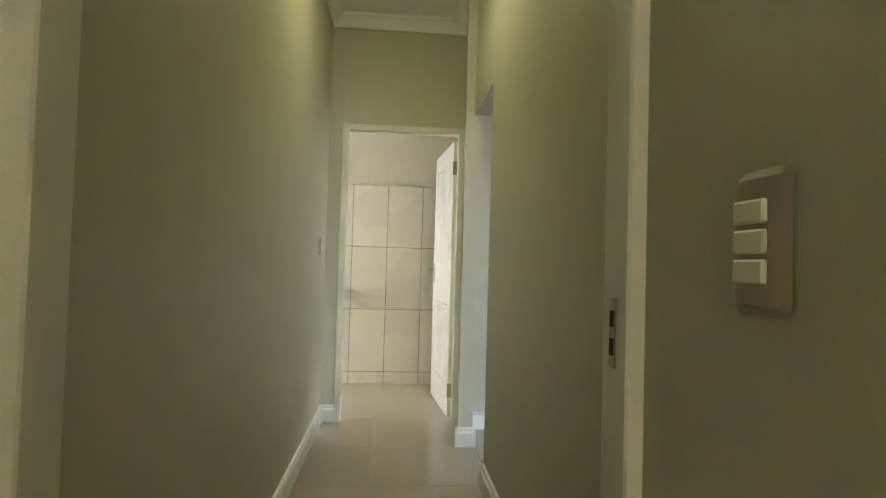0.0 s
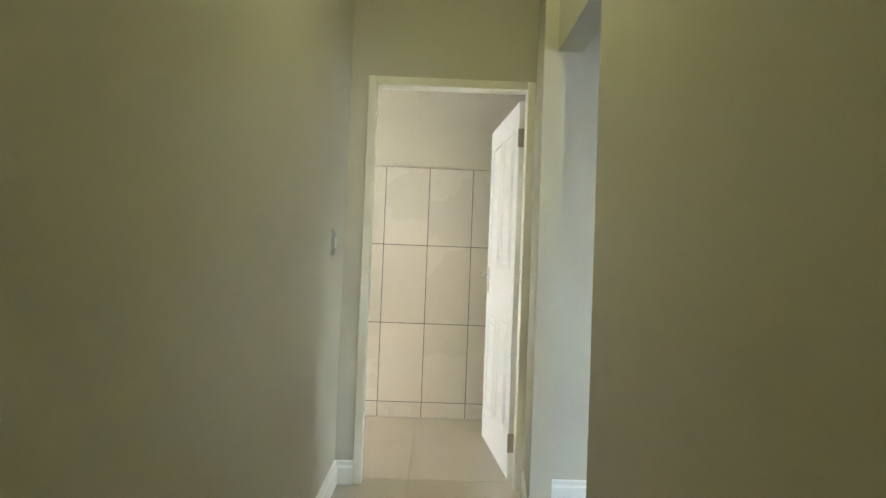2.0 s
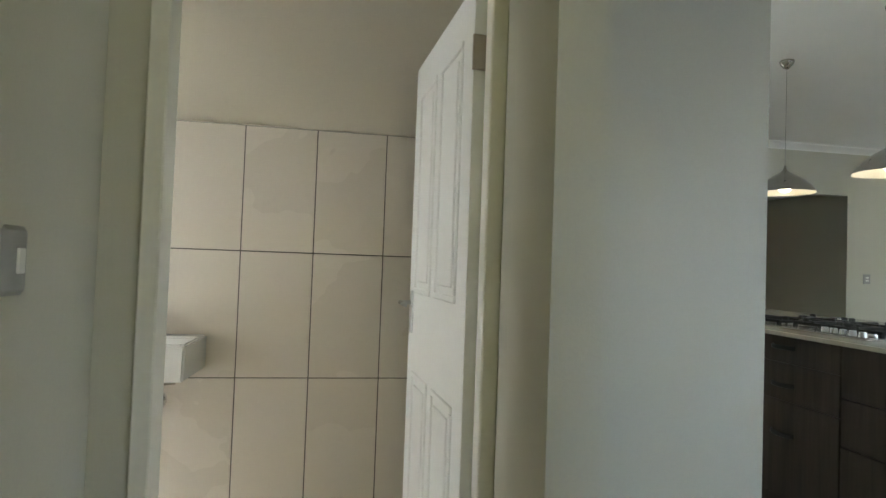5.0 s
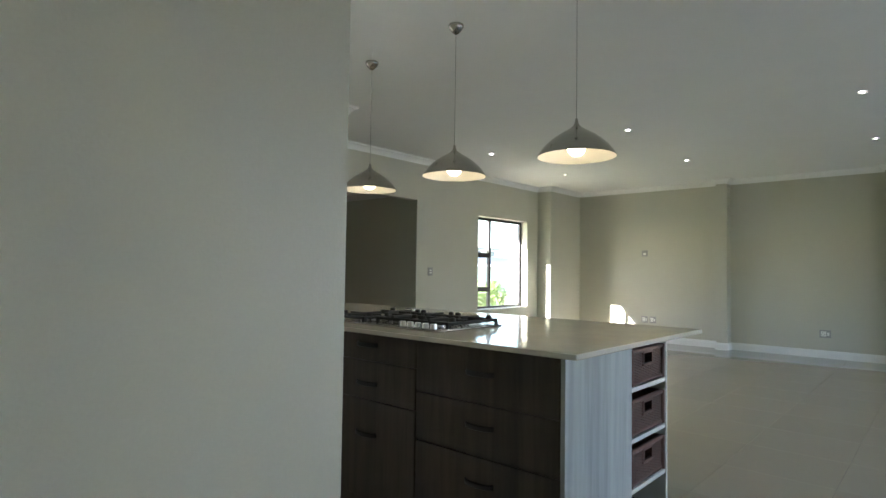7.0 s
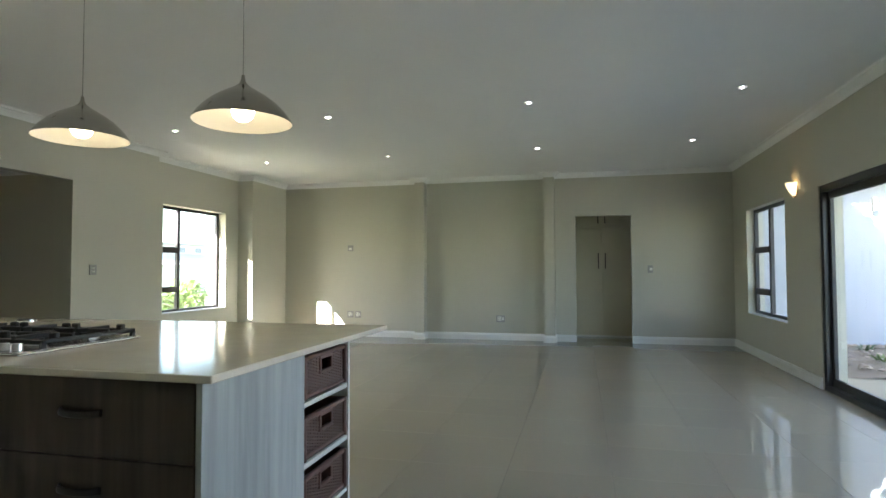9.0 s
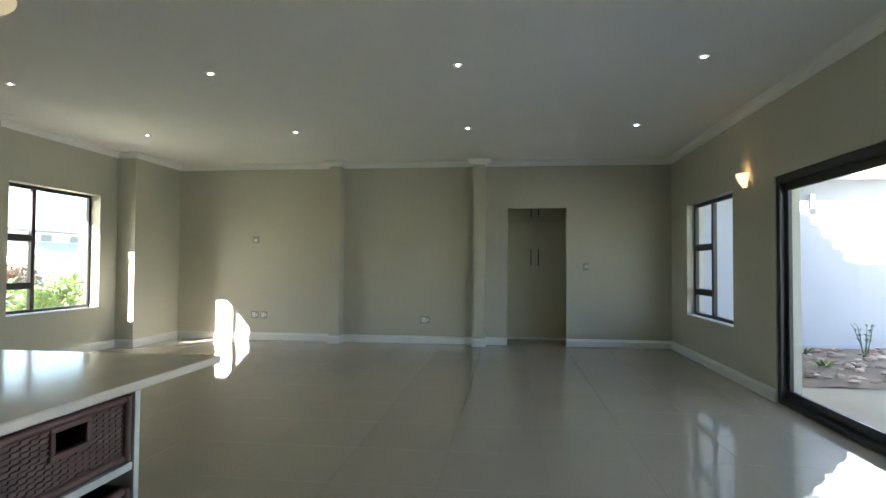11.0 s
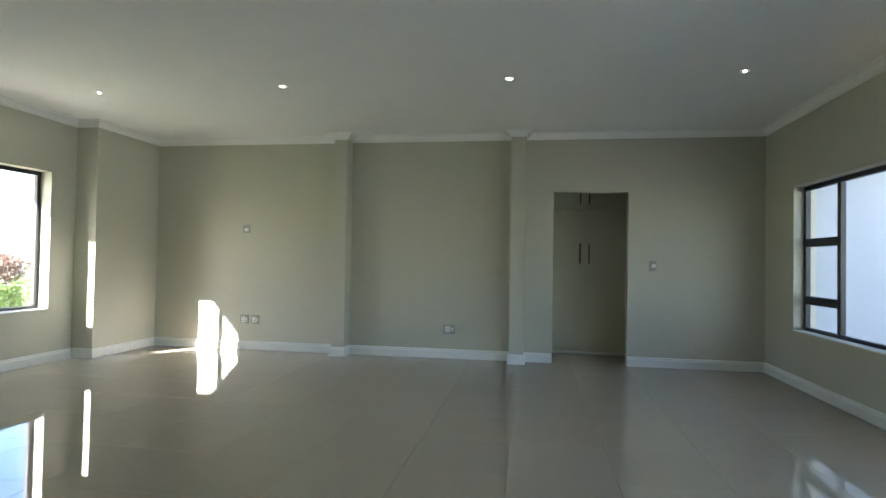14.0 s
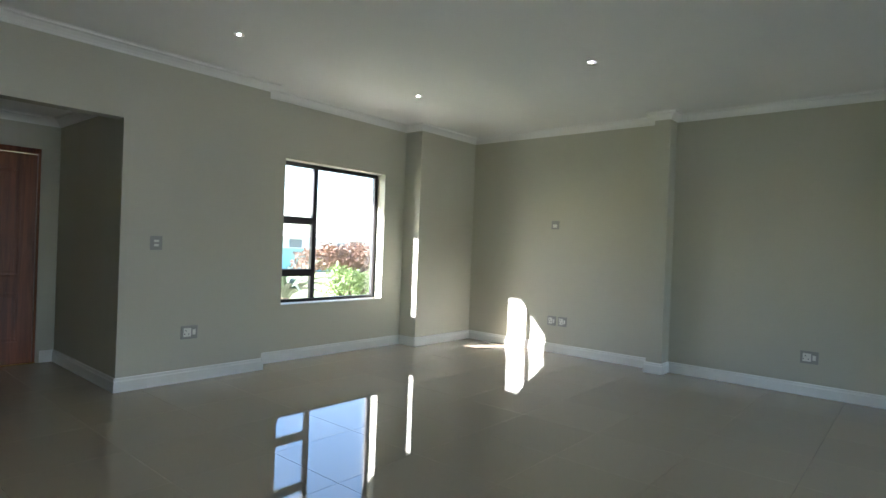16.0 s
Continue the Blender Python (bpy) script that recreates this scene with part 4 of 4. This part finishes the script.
def rock(seed):
    bm = bmesh.new()
    bmesh.ops.create_icosphere(bm, subdivisions=2, radius=0.5)
    for v in bm.verts:
        n = noise.noise(v.co * 1.7 + Vector((seed, 0, 0))) * 0.45 + noise.noise(v.co * 5 + Vector((0, seed, 0))) * 0.25
        v.co = v.co * (1 + n)
        v.co.z = max(v.co.z * 0.62, -0.2)
    me = bpy.data.meshes.new("rock")
    bm.to_mesh(me)
    bm.free()
    me.materials.append(STONE)
    return me


rocks = [rock(3.7 * k) for k in range(6)]
rng = random.Random(4)
for k in range(285):
    x = 8.1 + 2.15 * rng.random()
    y = 0.35 - 3.4 * rng.random()
    s = rng.uniform(0.045, 0.10)
    ob = new("garden_stone", rocks[k % 6])
    ob.matrix_basis = Matrix.LocRotScale((x, y, 0.04 + 0.08 * min(1, (x - 8.05) / 0.6) + s * 0.08), Euler((0, 0, rng.uniform(0, 6.3))), (s * 1.3, s, s * rng.uniform(0.6, 1)))
    tagged(ob, "rough warm brown stone lying in the garden bed", "stone", "garden bed stones")


def blade(bm, base, way, length, width, droop, seg=7):
    """A tapered leaf with a folded cross-section, bending down."""
    way = Vector((way[0], way[1], 0)).normalized()
    side = Vector((-way.y, way.x, 0))
    prev = None
    for k in range(seg + 1):
        u = k / seg
        c = Vector(base) + way * length * (u * 0.55 + 0.25 * u * u * droop) + Vector((0, 0, length * (0.95 * u - droop * 0.75 * u * u)))
        w = width * (1 - u) ** 0.7 * (0.6 + 0.4 * min(1, u * 4)) + 0.001
        row = [bm.verts.new(c + side * w), bm.verts.new(c - Vector((0, 0, w * 0.6))), bm.verts.new(c - side * w)]
        if prev:
            bm.faces.new((prev[0], prev[1], row[1], row[0]))
            bm.faces.new((prev[1], prev[2], row[2], row[1]))
        prev = row


def rosette(name, x, y, z, n, length, width, mat, label, seed, droop=1.0):
    r = random.Random(seed)
    t = thing(name, x, y, min(z, 0.06), label, "plant")
    for k in range(n):
        a = 2.4 * k
        bm = bmesh.new()
        blade(bm, (x + 0.02 * math.cos(a), y + 0.02 * math.sin(a), z), (math.cos(a), math.sin(a)), length * r.uniform(0.7, 1.1), width * r.uniform(0.8, 1.1), droop * r.uniform(0.35, 1.15))
        part("leaf", bm, mat, t, smooth=True)
    return t


rosette("strap_leaf_plant", 9.75, -0.72, 0.06, 12, 0.22, 0.025, LEAF, "dark green strap-leaved plant in the garden bed", 5)
rosette("strap_leaf_plant", 8.75, -0.45, 0.06, 7, 0.20, 0.04, LEAF_LIGHT, "small bright green broad-leaved plant in the garden bed", 8, 0.6)
rosette("strap_leaf_plant", 8.75, -0.82, 0.06, 14, 0.20, 0.012, LEAF, "tuft of thin green grass-like leaves", 11)
st = thing("succulent_shrub", 9.6, -1.36, 0.06, "slender grey-green shrub with upright curling stems", "plant")
r = random.Random(9)
for k in range(5):
    bm = bmesh.new()
    p = Vector((9.6 + r.uniform(-0.03, 0.03), -1.36 + r.uniform(-0.03, 0.03), 0.05))
    a, lean = r.uniform(0, 6.3), r.uniform(0.1, 0.35)
    for j in range(7):
        q = p + Vector((math.cos(a) * lean * 0.03, math.sin(a) * lean * 0.04, 0.062))
        tube(p, q, 0.008 - 0.0007 * j, bm, 6)
        if j > 2:
            blade(bm, q, (math.cos(a + j * 2.2), math.sin(a + j * 2.2)), 0.08, 0.014, 0.8, 4)
        p, lean = q, lean + 0.06
    part("stem", bm, LEAF, st, smooth=True)
wl = thing("outdoor_wall_light", XW - 0.06, -1.12, 2.15, "grey cylindrical outdoor wall light on the courtyard wall", "wall lamp")
part("cylinder", tube((XW - 0.09, -1.12, 2.07), (XW - 0.09, -1.12, 2.27), 0.045, seg=24), STEEL, wl, smooth=True)
part("bracket", box(XW - 0.06, XW - 0.001, -1.15, -1.09, 2.13, 2.20, 0.004), STEEL, wl)

# ---- outside: garden on the north side ----
def shrub(name, x, y, rx, ry, h, mats, label, seed, n=1500, leaf=0.06):
    t = thing(name, x, y, 0, label, "shrub")
    r = random.Random(seed)
    bm = bmesh.new()
    for k in range(9):
        a = r.uniform(0, 6.3)
        p = Vector((x, y, -0.1))
        q = Vector((x + rx * 0.6 * math.cos(a), y + ry * 0.6 * math.sin(a), h * r.uniform(0.4, 0.75)))
        tube(p, q, 0.03, bm, 6, 0.008)
    part("branches", bm, BARK, t)
    for mi, mat in enumerate(mats):
        verts, faces = [], []
        for k in range(n):
            a, u = r.uniform(0, 6.3), r.random() ** 0.45
            b = r.uniform(-0.2, 1.5)
            c = Vector((x + rx * u * math.cos(a) * math.cos(b * 0.8), y + ry * u * math.sin(a) * math.cos(b * 0.8), h * (0.35 + 0.6 * u * math.sin(b))))
            c += Vector((noise.noise(c * 3), noise.noise(c * 3 + Vector((5, 0, 0))), noise.noise(c * 3 + Vector((0, 5, 0))))) * 0.22
            e = Euler((r.uniform(-0.9, 0.9), r.uniform(-0.9, 0.9), r.uniform(0, 6.3))).to_matrix()
            s = leaf * r.uniform(0.6, 1.3)
            i = len(verts)
            for q in ((-s, 0, 0), (0, -s * 0.45, 0.01), (s, 0, 0), (0, s * 0.45, 0.01)):
                verts.append(c + e @ Vector(q))
            faces.append((i, i + 1, i + 2, i + 3))
        me = bpy.data.meshes.new("crown")
        me.from_pydata(verts, [], faces)
        me.materials.append(mat)
        ob = new("crown", me)
        ob.parent = t
        ob.matrix_parent_inverse = WORLD[t].inverted()
    return t


aloe = rosette("aloe", 8.48, 10.0, 0.52, 30, 0.82, 0.055, ALOE, "large grey-green aloe with arching pointed leaves", 2, 1.1)
part("trunk", tube((8.48, 10.0, -0.06), (8.48, 10.0, 0.56), 0.06), BARK, aloe)
shrub("green_shrub", 11.3, 12.0, 0.6, 0.55, 0.93, (LEAF_LIGHT,), "bright green rounded garden shrub", 21, 2600, 0.04)
shrub("green_shrub", 9.75, 13.2, 0.45, 0.5, 0.95, (LEAF,), "small dark green garden shrub", 24, 900)
shrub("red_shrub", 17.0, 19.0, 2.2, 1.1, 1.3, (LEAF_RED, LEAF_RED), "large garden shrub with red-brown leaves", 22, 3200, 0.065)
shrub("green_shrub", 13.6, 13.2, 0.65, 0.6, 1.05, (LEAF_LIGHT,), "wide green garden shrub", 23, 1500)


def far_house(x, y, w, d, h, roof_mat, label, wins):
    t = thing("house", x, y, 0, label, "house")
    part("wall", box(x - w / 2, x + w / 2, y, y + d, -0.2, h), HOUSE_WALL, t)
    bm = bmesh.new()
    e = 0.5
    b = [bm.verts.new(c) for c in ((x - w / 2 - e, y - e, h), (x + w / 2 + e, y - e, h), (x + w / 2 + e, y + d + e, h), (x - w / 2 - e, y + d + e, h))]
    u = [bm.verts.new((x - w / 2 + d / 2, y + d / 2, h + d * 0.05)), bm.verts.new((x + w / 2 - d / 2, y + d / 2, h + d * 0.05))]
    for f in ((b[0], b[1], u[1], u[0]), (b[1], b[2], u[1]), (b[2], b[3], u[0], u[1]), (b[3], b[0], u[0]), (b[3], b[2], b[1], b[0])):
        bm.faces.new(f)
    part("roof", bm, roof_mat, t, "tiled hipped roof")
    for wx, wz, ww, wh in wins:
        f = part("window", box(wx - ww / 2 - 0.06, wx + ww / 2 + 0.06, y - 0.03, y + 0.05, wz - 0.06, wz + wh + 0.06), HOUSE_WALL, t)
        part("pane", box(wx - ww / 2, wx + ww / 2, y - 0.045, y - 0.031, wz, wz + wh), DARK_WINDOW, f)
    return t


far_house(22.5, 28, 9, 7, 1.5, ROOF_GREY, "white single-storey house with a grey hipped roof", [(21.15, 0.95, 0.75, 0.42), (24.2, 0.3, 0.8, 0.95), (25.4, 0.9, 0.9, 0.45)])
hs = thing("house", 64, 53, 0, "pale two-storey house with a lean-to roof and upper windows", "house")
part("wall", box(55, 76, 53, 60, -0.2, 1.92), HOUSE_WALL, hs)
bm = bmesh.new()
low = [bm.verts.new(c) for c in ((54.5, 52.3, 1.85), (76.5, 52.3, 1.85), (76.5, 56.0, 3.4), (54.5, 56.0, 3.4), (54.5, 52.3, 1.98), (76.5, 52.3, 1.98), (76.5, 56.0, 3.53), (54.5, 56.0, 3.53))]
for f in ((0, 3, 2, 1), (4, 5, 6, 7), (0, 1, 5, 4), (1, 2, 6, 5), (2, 3, 7, 6), (3, 0, 4, 7)):
    bm.faces.new([low[k] for k in f])
part("lower_roof", bm, ROOF_PALE, hs, "pale lean-to roof")
part("upper_wall", box(56, 74, 56.0, 60, 3.0, 4.7), HOUSE_WALL, hs)
part("roof", box(55.5, 74.5, 55.5, 60.5, 4.7, 4.92, 0.03), ROOF_GREY, hs, "flat grey roof edge")
for wx, ww in ((61.0, 1.5), (65.2, 1.2), (67.4, 1.0), (70.6, 1.3)):
    w = part("window", box(wx - ww / 2 - 0.1, wx + ww / 2 + 0.1, 55.94, 56.05, 3.55, 4.5), HOUSE_WALL, hs)
    part("pane", box(wx - ww / 2, wx + ww / 2, 55.90, 55.935, 3.65, 4.4), DARK_WINDOW, w)
whole("boundary_wall", box(17.0, 21.6, 25.6, 25.75, -0.2, 0.95), TURQUOISE, "low turquoise painted boundary wall", "wall", "structure")
whole("boundary_wall", box(21.6, 40.0, 25.6, 25.75, -0.2, 0.9), HOUSE_WALL, "low white boundary wall", "wall", "structure")

# pale strip hidden below the sill, added to reflect sun up through window_1
whole("bounce_paving_north", box(6.2, 16.5, 9.06, 11.2, -0.14, -0.05), HOUSE_WALL, "unseen pale paving added along the house to bounce sunlight indoors", "paving", "structure")
bm = bmesh.new()
bmesh.ops.create_grid(bm, x_segments=4, y_segments=4, size=900)
for v in bm.verts:
    v.co.z = -0.12
whole("ground", bm, LAWN, "dry grassy ground around the house", "ground", "structure")

# ---- pieces: tiles of floors and wall ----
whole("floor_base", box(-2.05, 12.1, -1.7, 10.6, -0.11, -0.006), FLOOR_GROUT, "grout bed under the floor tiles", "floor", "structure")
floor = thing("floor", 5, 4, 0, "polished cream porcelain tile floor", "floor", kind="structure")
PITCH = 0.62
TILE_MESHES = {}


def tile_mesh(w, h, t, mat, name):
    key = (round(w, 3), round(h, 3), round(t, 3), mat.name)
    if key not in TILE_MESHES:
        bm = bmesh.new()
        c = 0.0012
        lo = [(0, 0, -t), (w, 0, -t), (w, h, -t), (0, h, -t)]
        mid = [(0, 0, -c), (w, 0, -c), (w, h, -c), (0, h, -c)]
        hi = [(c, c, 0), (w - c, c, 0), (w - c, h - c, 0), (c, h - c, 0)]
        ls = [[bm.verts.new(p) for p in q] for q in (lo, mid, hi)]
        for a, b in zip(ls, ls[1:]):
            for k in range(4):
                bm.faces.new((a[k], a[(k + 1) % 4], b[(k + 1) % 4], b[k]))
        bm.faces.new(ls[2])
        me = bpy.data.meshes.new(name)
        bm.to_mesh(me)
        bm.free()
        me.materials.append(mat)
        TILE_MESHES[key] = me
    return TILE_MESHES[key]


def lay(parent, x0, x1, y0, y1, ox, oy, pw, ph, mat, m, base, t=0.006, gap=0.0012):
    """Tiles over a rectangle of the plane of pose m, on a grid through (ox, oy)."""
    for i in range(math.floor((x0 - ox) / pw), math.ceil((x1 - ox) / pw)):
        for j in range(math.floor((y0 - oy) / ph), math.ceil((y1 - oy) / ph)):
            a, b = max(x0, ox + i * pw + gap / 2), min(x1, ox + (i + 1) * pw - gap / 2)
            c, d = max(y0, oy + j * ph + gap / 2), min(y1, oy + (j + 1) * ph - gap / 2)
            if b - a < 0.02 or d - c < 0.02:
                continue
            ob = new("tile", tile_mesh(b - a, d - c, t, mat, "tile"))
            ob.parent = parent
            ob.matrix_basis = base.inverted() @ m @ Matrix.Translation((a, c, 0))


BASE = WORLD[floor]
FLAT = Matrix.Identity(4)
lay(floor, CR + 0.05, EX + 0.07, SY - 0.1, WY, 6.17, 2.92, PITCH, PITCH, FLOOR_TILE, FLAT, BASE)
lay(floor, -2.0, CR + 0.05, -1.65, 5.33, -0.29, 2.89, PITCH, PITCH, FLOOR_TILE, FLAT, BASE)
lay(floor, CR + 0.05, KX, WY - 5.0, 5.33, -0.29, 2.89, PITCH, PITCH, FLOOR_TILE, Matrix.Translation((0, 0, -0.003)), BASE)
lay(floor, 3.95, LX + 0.05, WY, 10.4, 6.17, 2.92, PITCH, PITCH, FLOOR_TILE, FLAT, BASE)
lay(floor, EX + 0.07, 12.05, 1.95, 3.75, 6.17, 2.92, PITCH, PITCH, FLOOR_TILE, FLAT, BASE)

patio = thing("patio", 5, -1, -0.02, "pale tiled patio floor outside the sliding door", "patio", kind="structure")
whole("patio_base", box(1.5, 8.02, -6.9, SY - 0.1, -0.119, -0.028), FLOOR_GROUT, "mortar bed below the patio tiles", "patio", "structure")
lay(patio, 4.2, 8.02, -3.4, SY - 0.11, 8.02, 0.3, 0.5, 0.5, PAVER, Matrix.Translation((0, 0, -0.02)), WORLD[patio], 0.008, 0.006)

bath = thing("wall_tiling", -0.5, 5.33, 0, "beige rectangular wall tiles with dark joints behind the basin", "wall tiling", kind="structure")
whole("tile_backing", box(-1.99, KX - 0.11, 5.3225, 5.329, 0.0, 1.842), GROUT, "dark grout behind the wall tiles", "grout", "structure")
UP = Matrix.Translation((0, 5.3185, 0)) @ Matrix.Rotation(radians(90), 4, "X")
lay(bath, -1.99, KX - 0.115, 0.001, 1.842, -0.25, 0.112 - 0.5767, 0.3235, 0.5767, WALL_TILE, UP, WORLD[bath], 0.0035, 0.0045)
whole("tile_trim", box(-1.99, KX - 0.112, 5.312, 5.329, 1.843, 1.850, 0.002), PAINT_BATH, "thin cream trim above the wall tiles", "trim", "structure")
